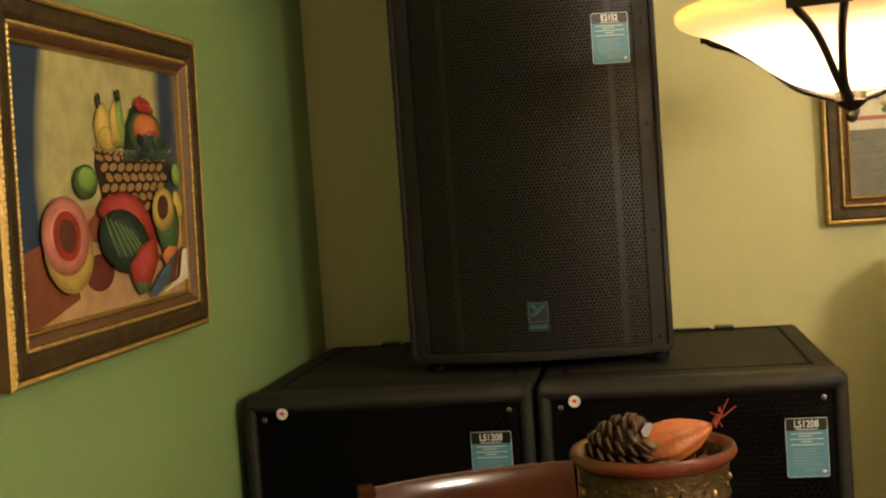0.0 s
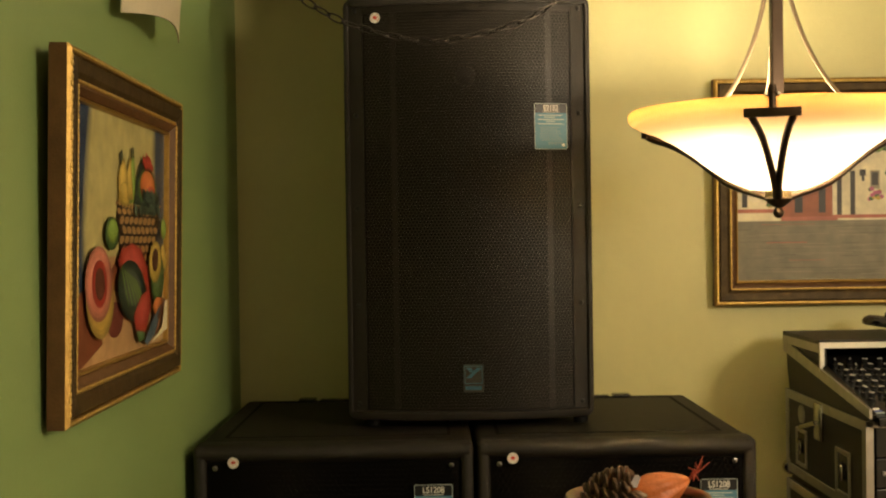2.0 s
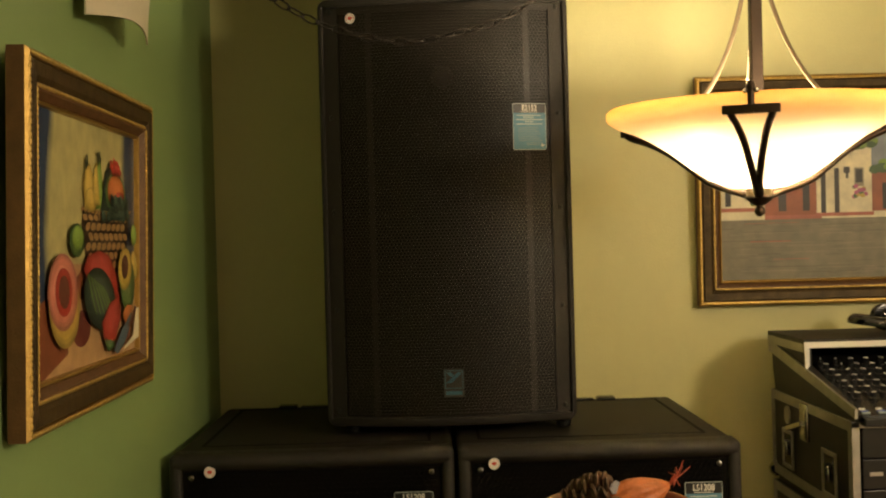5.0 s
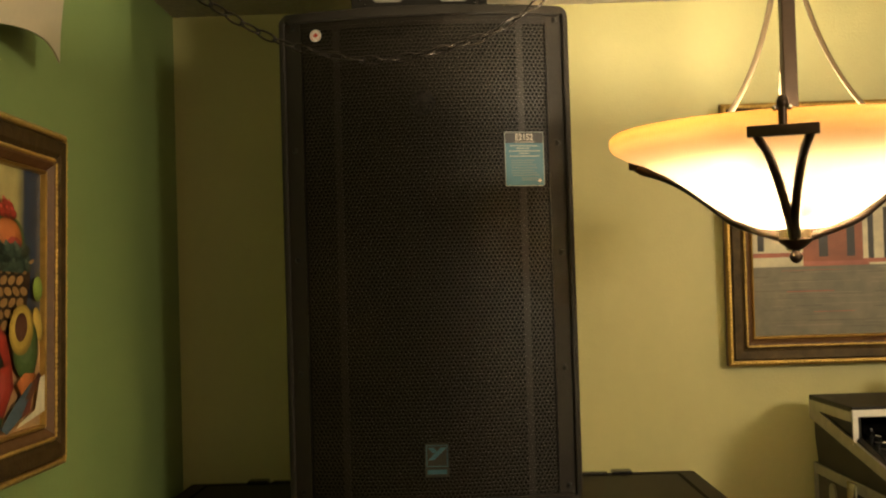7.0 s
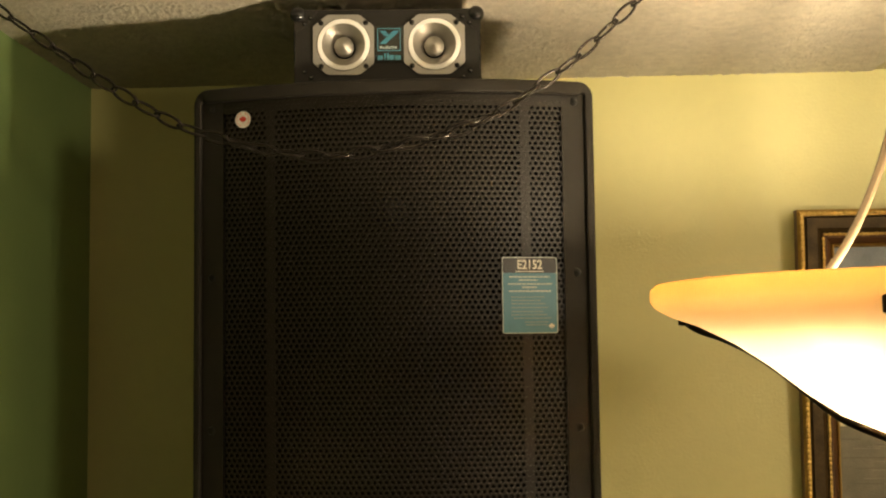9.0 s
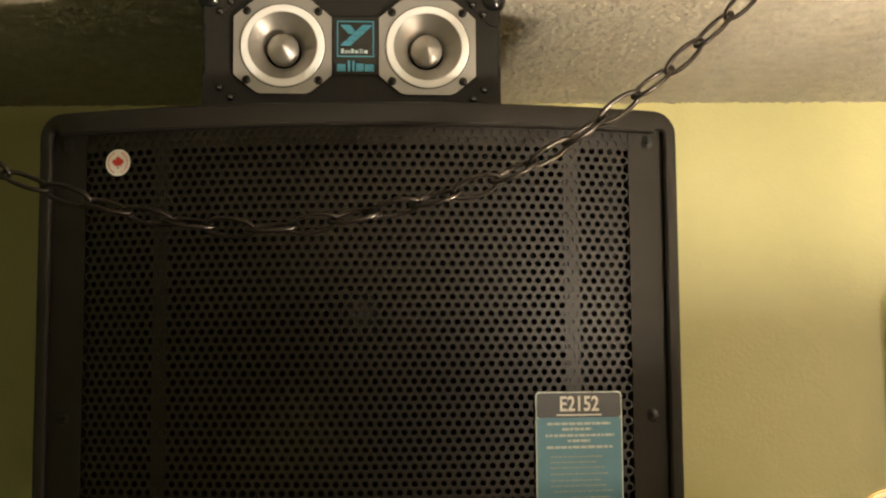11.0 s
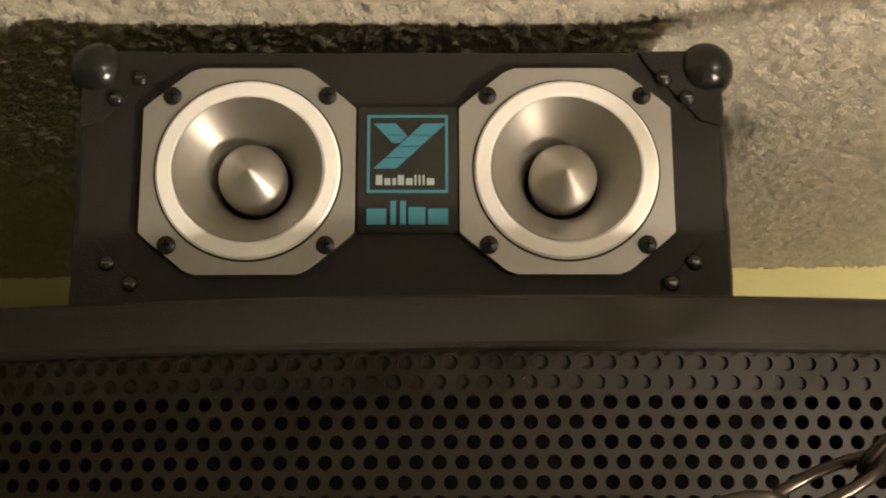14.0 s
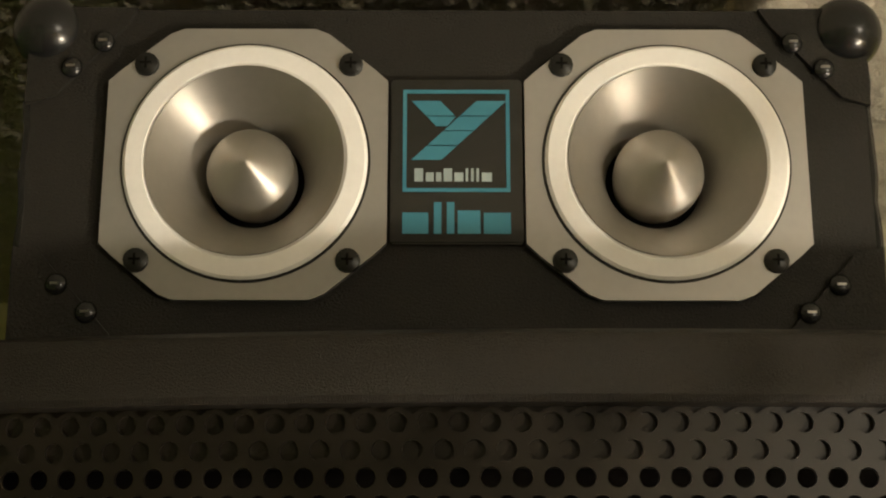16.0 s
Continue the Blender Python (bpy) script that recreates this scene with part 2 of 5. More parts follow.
def prism(poly, depth, m=None, bm=None):
    """A flat polygon in the xy plane given thickness along z, placed by m."""
    bm = bm or bmesh.new()
    m = m or Matrix()
    lo = [bm.verts.new(m @ Vector((x, y, 0))) for x, y in poly]
    hi = [bm.verts.new(m @ Vector((x, y, depth))) for x, y in poly]
    bm.faces.new(lo), bm.faces.new(hi)
    for i in range(len(poly)):
        j = (i + 1) % len(poly)
        bm.faces.new((lo[i], lo[j], hi[j], hi[i]))
    return bm


def oval(cx, cy, rx, ry, turn=0.0, n=28):
    c, s = math.cos(radians(turn)), math.sin(radians(turn))
    return [(cx + rx * math.cos(a) * c - ry * math.sin(a) * s, cy + rx * math.cos(a) * s + ry * math.sin(a) * c) for a in (2 * math.pi * i / n for i in range(n))]


def spline(points, n=10):
    """Points along a smooth curve through the given ones."""
    p = [Vector(q) for q in points]
    p = [2 * p[0] - p[1]] + p + [2 * p[-1] - p[-2]]
    out = []
    for i in range(1, len(p) - 2):
        for k in range(n):
            t = k / n
            out.append(0.5 * ((2 * p[i]) + (p[i + 1] - p[i - 1]) * t + (2 * p[i - 1] - 5 * p[i] + 4 * p[i + 1] - p[i + 2]) * t * t + (3 * p[i] - p[i - 1] - 3 * p[i + 1] + p[i + 2]) * t ** 3))
    return out + [p[-2]]


# A pose that stands a flat xy drawing up, facing the viewer at -y.
def facing(x, y, z, turn=0.0):
    return Matrix.Translation((x, y, z)) @ Matrix.Rotation(radians(turn), 4, "Z") @ Matrix.Rotation(radians(90), 4, "X")


def lettering(text, size, m, material, parent, name="lettering", bold=0.0):
    cu = bpy.data.curves.new(name, "FONT")
    cu.body, cu.size, cu.extrude, cu.offset = text, size, 0.0002, bold
    cu.align_x = "CENTER"
    ob = new(name, cu)
    dg = bpy.context.evaluated_depsgraph_get()
    me = bpy.data.meshes.new_from_object(ob.evaluated_get(dg))
    bpy.data.objects.remove(ob)
    me.materials.clear()
    me.materials.append(material)
    me.transform(m)
    o = new(name, me)
    o.parent = parent
    return o


# ---- the room ----
CEIL = 2.328
W, D = 4.4, -5.6


def wall(name, args, material, label):
    return tagged(part(name, block(*args), material), label, "wall", kind="structure")


wall("wall_west", (-0.12, 0.0, D, 0.12, 0, CEIL), GREEN, "green painted wall with a satin finish")
wall("wall_north", (0.0, W, 0.0, 0.12, 0, CEIL), YELLOW, "yellow painted wall with a satin finish")
# these two walls are unseen; their pale paint serves as a reflector
wall("wall_east", (W, W + 0.12, D, 0.12, 0, CEIL), BOUNCE_CREAM, "unseen wall opposite the pictures, pale cream to bounce light")
wall("wall_south", (0.0, W, D - 0.12, D, 0, CEIL), BOUNCE_CREAM, "unseen wall across the room, pale cream to bounce light")
tagged(part("floor", block(-0.12, W + 0.12, D - 0.12, 0.12, -0.1, 0), FLOOR), "brown wooden floor", "floor", kind="structure")


def popcorn_ceiling():
    """Ceiling slab; the part over the loudspeakers is a fine sheet of real lumps."""
    x0, x1, y0, y1, step = -0.004, 1.55, -0.98, 0.004, 0.0026
    nx, ny = int((x1 - x0) / step), int((y1 - y0) / step)
    xs, ys = np.linspace(x0, x1, nx), np.linspace(y0, y1, ny)
    rng = np.random.RandomState(4)
    h = np.zeros((ny, nx))
    for cells, amp in ((1.0, 0.0034), (1.5, 0.0022), (4.1, 0.0007)):
        g = rng.rand(int(ny / cells) + 3, int(nx / cells) + 3) ** 2
        v, u = np.arange(ny) / cells, np.arange(nx) / cells
        vi, ui = v.astype(int), u.astype(int)
        fv, fu = (v - vi)[:, None], (u - ui)[None, :]
        fv, fu = fv * fv * (3 - 2 * fv), fu * fu * (3 - 2 * fu)
        h += amp * ((g[vi][:, ui] * (1 - fu) + g[vi][:, ui + 1] * fu) * (1 - fv) + (g[vi + 1][:, ui] * (1 - fu) + g[vi + 1][:, ui + 1] * fu) * fv)
    co = np.empty((ny, nx, 3))
    co[..., 0], co[..., 1], co[..., 2] = xs[None, :], ys[:, None], CEIL - 0.001 - h
    i = (np.arange(ny - 1)[:, None] * nx + np.arange(nx - 1)[None, :]).ravel()
    faces = np.stack([i, i + nx, i + nx + 1, i + 1], 1)
    me = bpy.data.meshes.new("ceiling")
    slab = [(-0.12, D - 0.12, CEIL), (W + 0.12, D - 0.12, CEIL), (W + 0.12, 0.12, CEIL), (-0.12, 0.12, CEIL)]
    verts = np.concatenate([co.reshape(-1, 3), np.array(slab), np.array(slab) + (0, 0, 0.12)])
    b = nx * ny
    box = [(b, b + 1, b + 2, b + 3), (b + 4, b + 7, b + 6, b + 5), (b, b + 4, b + 5, b + 1), (b + 1, b + 5, b + 6, b + 2), (b + 2, b + 6, b + 7, b + 3), (b + 3, b + 7, b + 4, b)]
    me.from_pydata(verts.tolist(), [], faces.tolist() + box)
    me.shade_smooth()
    me.materials.append(POPCORN)
    return tagged(new("ceiling", me), "rough popcorn stucco ceiling, off white", "ceiling", kind="structure")


popcorn_ceiling()


# ---- loudspeaker parts ----
SX0, SX1, SZ0, SZ1, SY = 0.357, 0.957, 1.163, 2.186, -0.592
SXM = (SX0 + SX1) / 2


def bow(x, xm=SXM, half=0.30, y=SY, rise=0.055):
    return y - rise * (1 - ((x - xm) / half) ** 2)


def perforated(x0, x1, z0, z1, front, pitch=0.0087, hole=0.0029, depth=0.0014, material=None):
    """A steel sheet with round holes in a hexagonal pattern, bent to front(x)."""
    dx, dz = pitch, pitch * math.sqrt(3) / 2
    nx, nz = int((x1 - x0) / dx), int((z1 - z0) / dz)
    px, pz = (x1 - x0 - nx * dx) / 2 + x0, (z1 - z0 - nz * dz) / 2 + z0
    ang = np.arange(12) * math.pi / 6 + math.pi / 2
    out_r = np.where(np.arange(12) % 2 == 0, pitch / math.sqrt(3), pitch / 2)
    cx, cz = [], []
    for k in range(nz):
        n = nx - (k % 2)
        cx += [px + dx * (i + 0.5 + 0.5 * (k % 2)) for i in range(n)]
        cz += [pz + dz * (k + 0.5)] * n
    cx, cz = np.array(cx)[:, None], np.array(cz)[:, None]
    n = len(cx)
    ox, oz = np.clip(cx + out_r * np.cos(ang), x0, x1), np.clip(cz + out_r * np.sin(ang), z0, z1)
    ix, iz = cx + hole * np.cos(ang), cz + hole * np.sin(ang)
    yo, yi = front(ox), front(ix)
    v = np.stack([np.stack([ox, yo, oz], 2), np.stack([ix, yi, iz], 2), np.stack([ix, yi + depth, iz], 2)], 1).reshape(-1, 3)
    base = (np.arange(n) * 36)[:, None]
    a, b = np.arange(12)[None, :], (np.arange(12)[None, :] + 1) % 12
    f1 = np.stack([base + a, base + b, base + 12 + b, base + 12 + a], 2).reshape(-1, 4)
    f2 = np.stack([base + 12 + a, base + 12 + b, base + 24 + b, base + 24 + a], 2).reshape(-1, 4)
    me = bpy.data.meshes.new("grille")
    me.from_pydata(v.tolist(), [], np.concatenate([f1, f2]).tolist())
    me.materials.append(material or GRILLE)
    return me


def bowed_strip(x0, x1, z0, z1, front, thick, n=24, bevel=0.004, proud=0.0):
    """A bar that follows the bowed front between two heights."""
    bm = bmesh.new()
    rows_ = []
    for i in range(n + 1):
        x = x0 + (x1 - x0) * i / n
        y = front(x) - proud
        rows_.append([bm.verts.new(p) for p in ((x, y + bevel, z0), (x, y, z0 + bevel), (x, y, z1 - bevel), (x, y + bevel, z1), (x, y + thick, z1), (x, y + thick, z0))])
    for p, q in zip(rows_, rows_[1:]):
        for k in range(6):
            bm.faces.new((p[k], p[(k + 1) % 6], q[(k + 1) % 6], q[k]))
    bm.faces.new(rows_[0]), bm.faces.new(rows_[-1])
    return bm


def screw_head(c, r, parent, material=SCREW):
    """A round head with a cross recess, facing the viewer."""
    x, y, z = c
    s = part("screw", lathe([(0, 0.0016), (r * 0.5, 0.0015), (r * 0.92, 0.0007), (r, -0.001)], 14, facing(x, y, z)), material, parent, smooth=40)
    for w, h in ((r * 0.9, r * 0.16), (r * 0.16, r * 0.9)):
        part("recess", block(x - w / 2, x + w / 2, y - 0.00195, y - 0.0012, z - h / 2, z + h / 2), BLACK, s)
    return s


MAPLE = [(0, 1), (0.16, 0.66), (0.36, 0.78), (0.28, 0.34), (0.52, 0.56), (0.58, 0.40), (0.92, 0.46), (0.80, 0.20), (1.0, 0.04), (0.52, -0.36), (0.58, -0.56), (0.06, -0.46), (0.06, -1.0)]
MAPLE = MAPLE + [(-x, y) for x, y in reversed(MAPLE[1:])]


def leaf_sticker(x, y, z, r, turn=0.0, label="small round white sticker with a red maple leaf"):
    st = thing("sticker", label, "sticker", "round stickers", (x, y, z))
    m = Matrix.Rotation(radians(turn), 4, "Z") @ Matrix.Rotation(radians(90), 4, "X")
    part("disc", prism(oval(0, 0, r, r), 0.0006, m), WHITE, st)
    part("leaf", prism([(a * r * 0.5, b * r * 0.48 + r * 0.02) for a, b in MAPLE], 0.0004, m @ Matrix.Translation((0, 0, 0.0005))), RED, st, "red maple leaf")
    ring = bmesh.new()
    for k in range(20):
        if k in (4, 5, 14, 15):
            continue
        a = 2 * math.pi * (k + 0.5) / 20
        prism([(r * 0.78 * math.cos(a) + dx, r * 0.78 * math.sin(a) + dy) for dx, dy in ((-0.045 * r, -0.07 * r), (0.045 * r, -0.07 * r), (0.045 * r, 0.07 * r), (-0.045 * r, 0.07 * r))], 0.0003, m @ Matrix.Translation((0, 0, 0.0005)), ring)
    part("print_ring", ring, RED, st)
    return st


def spec_label(x, y, z, w, h, text, turn=0.0):
    """A card label: black head with the model number, teal field with lines too fine to read."""
    lb = thing("spec_label", "teal and black card label with model number " + text, "label", "spec labels", (x, y, z))
    m = Matrix.Rotation(radians(turn), 4, "Z") @ Matrix.Rotation(radians(90), 4, "X")

    def card(x0, x1, y0, y1, r=0.004):
        out = []
        for cx, cy, a0 in ((x1 - r, y1 - r, 0), (x0 + r, y1 - r, 90), (x0 + r, y0 + r, 180), (x1 - r, y0 + r, 270)):
            out += [(cx + r * math.cos(radians(a0 + k * 22.5)), cy + r * math.sin(radians(a0 + k * 22.5))) for k in range(5)]
        return out
    part("card", prism(card(0, w, -h, 0), 0.0008, m), PALE, lb)
    e = 0.0012
    top = 0.21 * h
    part("head_panel", prism(card(e, w - e, -top, -e, 0.003), 0.0004, m @ Matrix.Translation((0, 0, 0.0006))), LABELBLACK, lb, "black head panel")
    part("field", prism(card(e, w - e, -h + e, -top, 0.002), 0.0004, m @ Matrix.Translation((0, 0, 0.0006))), TEAL_LABEL, lb, "teal field")
    lettering(text, top * 0.80, m @ Matrix.Translation((w * 0.5, -top * 0.74, 0.0012)) @ Matrix.Diagonal((0.82, 1.0, 1, 1)), WHITE, lb, "model_number", 0.0004)
    rnd = random.Random(5)
    lines = [(0.13, 0.86, 0.0), (0.30, 0.64, 0.06), (0.11, 0.90, 0.13), (0.36, 0.62, 0.19), (0.12, 0.88, 0.26), (0.16, 0.76, 0.36), (0.16, 0.70, 0.42), (0.16, 0.78, 0.48), (0.16, 0.82, 0.55), (0.16, 0.74, 0.62), (0.16, 0.80, 0.68), (0.20, 0.88, 0.74), (0.40, 0.84, 0.81), (0.42, 0.80, 0.86)]
    for k, (a, b, v) in enumerate(lines):
        bm = bmesh.new()
        xx = a * w
        while xx < b * w:
            ww = min(rnd.uniform(0.03, 0.085) * w, b * w - xx)
            yy = -top - h * 0.06 - v * (h - top) * 0.92
            hh = 0.021 * h if k < 5 else 0.013 * h
            prism([(xx, yy), (xx + ww, yy), (xx + ww, yy + hh), (xx, yy + hh)], 0.0002, m @ Matrix.Translation((0, 0, 0.0010)), bm)
            xx += ww + 0.012 * w
        part("print_line", bm, PALE if k < 5 else GREYPRINT, lb)
    part("print_line", prism([(0.24 * w, -top * 0.93), (0.76 * w, -top * 0.93), (0.76 * w, -top * 0.87), (0.24 * w, -top * 0.87)], 0.0002, m @ Matrix.Translation((0, 0, 0.0010))), WHITE, lb)
    part("leaf", prism([(w * 0.88 + a * 0.0048, -h * 0.905 + b * 0.0048) for a, b in MAPLE], 0.0002, m @ Matrix.Translation((0, 0, 0.0010))), WHITE, lb)
    return lb


def y_mark(x0, z0, s, m_of, parent, material):
    """A square outline with a slanted striped mark in it; s is the square's side."""
    k = 0.035 * s
    for poly in ([(0, 0), (s, 0), (s, k), (0, k)], [(0, s - k), (s, s - k), (s, s), (0, s)], [(0, k), (k, k), (k, s - k), (0, s - k)], [(s - k, k), (s, k), (s, s - k), (s - k, s - k)]):
        part("border_bar", prism([(a + x0, b + z0) for a, b in poly], 0.0003, m_of), material, parent)
    g = 0.008
    cuts = [(0.31, 0.445), (0.455, 0.59), (0.60, 0.735), (0.745, 0.89)]

    def main(t):
        return 0.08 + (t - 0.31) * (0.61 / 0.58)
    for lo, hi in cuts:
        poly = [(main(lo), lo), (main(lo) + 0.28, lo), (main(hi) + 0.28, hi), (main(hi), hi)]
        part("mark_stripe", prism([(x0 + a * s, z0 + b * s) for a, b in poly], 0.0003, m_of), material, parent)
    for lo, hi, cut in ((0.64, 0.735, 0), (0.745, 0.89, 0)):
        def arm(t):
            return 0.08 + (0.89 - t) * 0.93
        right_lo, right_hi = min(arm(lo) + 0.27, main(lo) - 0.012), min(arm(hi) + 0.27, main(hi) - 0.012)
        poly = [(arm(lo), lo), (max(right_lo, arm(lo) + 0.01), lo), (right_hi, hi), (arm(hi), hi)]
        part("mark_stripe", prism([(x0 + a * s, z0 + b * s) for a, b in poly], 0.0003, m_of), material, parent)


# ---- the tall loudspeaker ----
def tall_loudspeaker():
    sp = thing("loudspeaker", "tall black two-way loudspeaker with a bowed perforated grille, on two subwoofers", "loudspeaker", at=(0, 0, 0))
    # cabinet: tapers towards the wall
    bm = bmesh.new()
    y0, y1 = SY + 0.012, -0.13
    plan = [(SX0 + 0.004, y0), (SX1 - 0.004, y0), (SX1 - 0.02, -0.42), (SX1 - 0.11, y1), (SX0 + 0.11, y1), (SX0 + 0.02, -0.42)]
    prism(plan, SZ1 - SZ0 - 0.004, Matrix.Translation((0, 0, SZ0 + 0.002)), bm)
    bmesh.ops.bevel(bm, geom=[e for e in bm.edges], offset=0.006, segments=2, affect="EDGES")
    part("cabinet", bm, VINYL, sp, smooth=35)
    # rim of the front: one moulding swept round the rounded outline
    rim, bm = 0.021, bmesh.new()
    path, rc = [], 0.022
    for cx, cz, a0 in ((SX1 - rc, SZ1 - rc, 0), (SX0 + rc, SZ1 - rc, 90), (SX0 + rc, SZ0 + rc, 180), (SX1 - rc, SZ0 + rc, 270)):
        for k in range(7):
            a = radians(a0 + 15 * k)
            path.append((cx + rc * math.cos(a), cz + rc * math.sin(a), math.cos(a), math.sin(a)))
        if a0 in (0, 180):
            n = 22
            x_a, x_b = (SX1 - rc, SX0 + rc) if a0 == 0 else (SX0 + rc, SX1 - rc)
            path += [(x_a + (x_b - x_a) * k / n, SZ1 if a0 == 0 else SZ0, 0.0, 1.0 if a0 == 0 else -1.0) for k in range(1, n)]
    rings = []
    for x, z, nx, nz in path:
        wd = 0.0125 * nx * nx + rim * nz * nz
        y = bow(x) - 0.012
        ring = []
        for inn, back in ((0.0, 0.05), (0.0, 0.007), (0.002, 0.002), (0.006, 0.0), (wd - 0.002, 0.0), (wd, 0.002), (wd, 0.016)):
            ring.append(bm.verts.new((x - nx * inn, y + back, z - nz * inn)))
        rings.append(ring)
    for p, q in zip(rings, rings[1:] + rings[:1]):
        for k in range(6):
            bm.faces.new((p[k], p[k + 1], q[k + 1], q[k]))
    part("front_rim", bm, FRAME_BLACK, sp, "moulded black front rim", smooth=40)
    for sx, nm in ((SX0, -1), (SX1, 1)):
        c, d = (sx + 0.0115, sx + 0.047) if nm < 0 else (sx - 0.047, sx - 0.0115)
        strip = part("side_strip", bowed_strip(c, d, SZ0 + 0.012, SZ1 - 0.012, bow, 0.03, 4, 0.001), FRAME_BLACK, sp, smooth=35)
        for z in (2.156, 1.902, 1.676, 1.44, 1.20):
            xs = (c + d) / 2
            screw_head((xs, bow(xs) - 0.0005, z), 0.0065, strip)
    g0, g1 = SX0 + 0.045, SX1 - 0.045
    gr = new("grille", perforated(g0, g1, SZ0 + rim, SZ1 - rim, lambda x: bow(x) - 0.0005))
    gr.parent = sp
    # closed top rows and stiffening ribs close behind the sheet
    part("grille_backing", bowed_strip(g0, g1, SZ1 - rim - 0.017, SZ1 - rim + 0.002, bow, 0.002, 24, 0.0004, -0.0011), GRILLE, sp)
    for x in (0.478, 0.854):
        part("grille_rib", bowed_strip(x - 0.007, x + 0.007, SZ0 + rim, SZ1 - rim, bow, 0.003, 3, 0.0004, -0.0012), GRILLE, sp)
    part("baffle", block(g0 - 0.01, g1 + 0.01, SY - 0.003, SY + 0.012, SZ0 + 0.01, SZ1 - 0.01), BLACK, sp)
    for z in (1.995,):
        m = facing(SXM - 0.005, SY - 0.004, z)
        part("dust_cap", lathe([(0, 0.034), (0.012, 0.032), (0.022, 0.024), (0.026, 0.006)], 32, m), CONE, sp, smooth=60)
    for x in (SX0 + 0.06, SX1 - 0.03):
        for y in (SY + 0.02, -0.2):
            xx = x if y < -0.4 else (SX0 + 0.15 if x < SXM else SX1 - 0.15)
            part("foot", rod((xx, y, 1.1445), (xx, y, SZ0 + 0.003), 0.017, 16, 0.02), PLASTIC, sp, smooth=40)
    # badge low on the grille
    bx, bz, s = 0.640, 1.251, 0.043
    m = facing(bx, bow(bx + s / 2) - 0.0025, bz)
    bd = part("badge", prism([(-0.003, -0.02), (s + 0.003, -0.02), (s + 0.003, s + 0.003), (-0.003, s + 0.003)], 0.0015, m), BADGE, sp, "black badge with a teal striped mark")
    y_mark(0, 0, s, m @ Matrix.Translation((0, 0, 0.0016)), bd, TEAL_IN_SHADE)
    part("print_bar", prism([(0.002, -0.015), (s - 0.002, -0.015), (s - 0.002, -0.006), (0.002, -0.006)], 0.0003, m @ Matrix.Translation((0, 0, 0.0016))), TEAL_IN_SHADE, bd)
    return sp


tall_loudspeaker()
leaf_sticker(0.436, bow(0.436) - 0.0014, 2.137, 0.0125, turn=-15)
spec_label(0.8175, bow(0.858) - 0.0018 - 0.0405 * 0.245, 1.924, 0.083, 0.111, "E2152", turn=13.8)


# ---- the two subwoofers ----
SUBTOP, SUBF, SUBB = 1.144, -0.849, -0.035


def subwoofer(x0, x1, label):
    sb = thing("subwoofer", label, "subwoofer", "subwoofers side by side")
    z0 = 0.10
    # body of the box, open at the front behind the rim
    part("cabinet", block(x0, x1, SUBF + 0.03, SUBB, z0, SUBTOP - 0.004, 0.016, 3), VINYL, sb, smooth=35)
    xm, half = (x0 + x1) / 2, (x1 - x0) / 2
    fr = lambda x: SUBF - 0.012 * (1 - ((x - xm) / half) ** 2)
    part("top_rim", bowed_strip(x0 + 0.01, x1 - 0.01, SUBTOP - 0.042, SUBTOP, fr, 0.06, bevel=0.014), FRAME_BLACK, sb, smooth=50)
    part("bottom_rim", bowed_strip(x0 + 0.01, x1 - 0.01, z0, z0 + 0.042, fr, 0.06, bevel=0.014), FRAME_BLACK, sb, smooth=50)
    for a, b in ((x0, x0 + 0.03), (x1 - 0.03, x1)):
        part("side_rim", block(a, b, SUBF, SUBF + 0.06, z0 + 0.004, SUBTOP - 0.002, 0.012, 3), FRAME_BLACK, sb, smooth=40)
    gr = new("grille", perforated(x0 + 0.028, x1 - 0.028, z0 + 0.04, SUBTOP - 0.04, lambda x: fr(x) + 0.008, 0.0125, 0.0042, 0.0014, BLACKGRILLE))
    gr.parent = sb
    part("baffle", block(x0 + 0.025, x1 - 0.025, SUBF + 0.012, SUBF + 0.032, z0 + 0.03, SUBTOP - 0.03), BLACK, sb)
    # recessed panel line on the lid and the stacking groove at the back
    tp = SUBTOP - 0.004
    a, b, c, d = x0 + 0.05, x1 - 0.05, SUBF + 0.13, SUBB - 0.05
    for q in ((a, b, c, c + 0.008), (a, b, d - 0.008, d), (a, a + 0.008, c, d), (b - 0.008, b, c, d)):
        part("lid_groove", block(q[0], q[1], q[2], q[3], tp - 0.002, tp + 0.0012), BLACK, sb)
    for q in (xm - 0.16, xm + 0.10):
        part("stacking_bump", block(q, q + 0.05, SUBB - 0.055, SUBB - 0.01, tp - 0.002, tp + 0.009, 0.004), PLASTIC, sb)
    part("stacking_bar", block(xm - 0.10, xm + 0.09, SUBB - 0.045, SUBB - 0.02, tp - 0.002, tp + 0.006, 0.003), PLASTIC, sb)
    for sx in (x0 + 0.05, x1 - 0.05):
        screw_head((sx, fr(sx) + 0.006, SUBTOP - 0.052), 0.006, sb, STEEL)
        for y in (SUBF + 0.1, SUBB - 0.1):
            w = part("caster", rod((sx - 0.015, y, 0.05), (sx + 0.015, y, 0.05), 0.05, 20), PLASTIC, sb, smooth=40)
            part("caster_fork", block(sx - 0.02, sx + 0.02, y - 0.03, y + 0.03, 0.085, z0 + 0.002), STEEL, w)
    return sb


subwoofer(0.023, 0.653, "black subwoofer cabinet with dark grille, standing in the corner")
subwoofer(0.661, 1.291, "black subwoofer cabinet with dark grille, beside its twin")
leaf_sticker(0.115, -0.8545, 1.1055, 0.0125)
leaf_sticker(0.741, -0.8555, 1.1065, 0.0125)
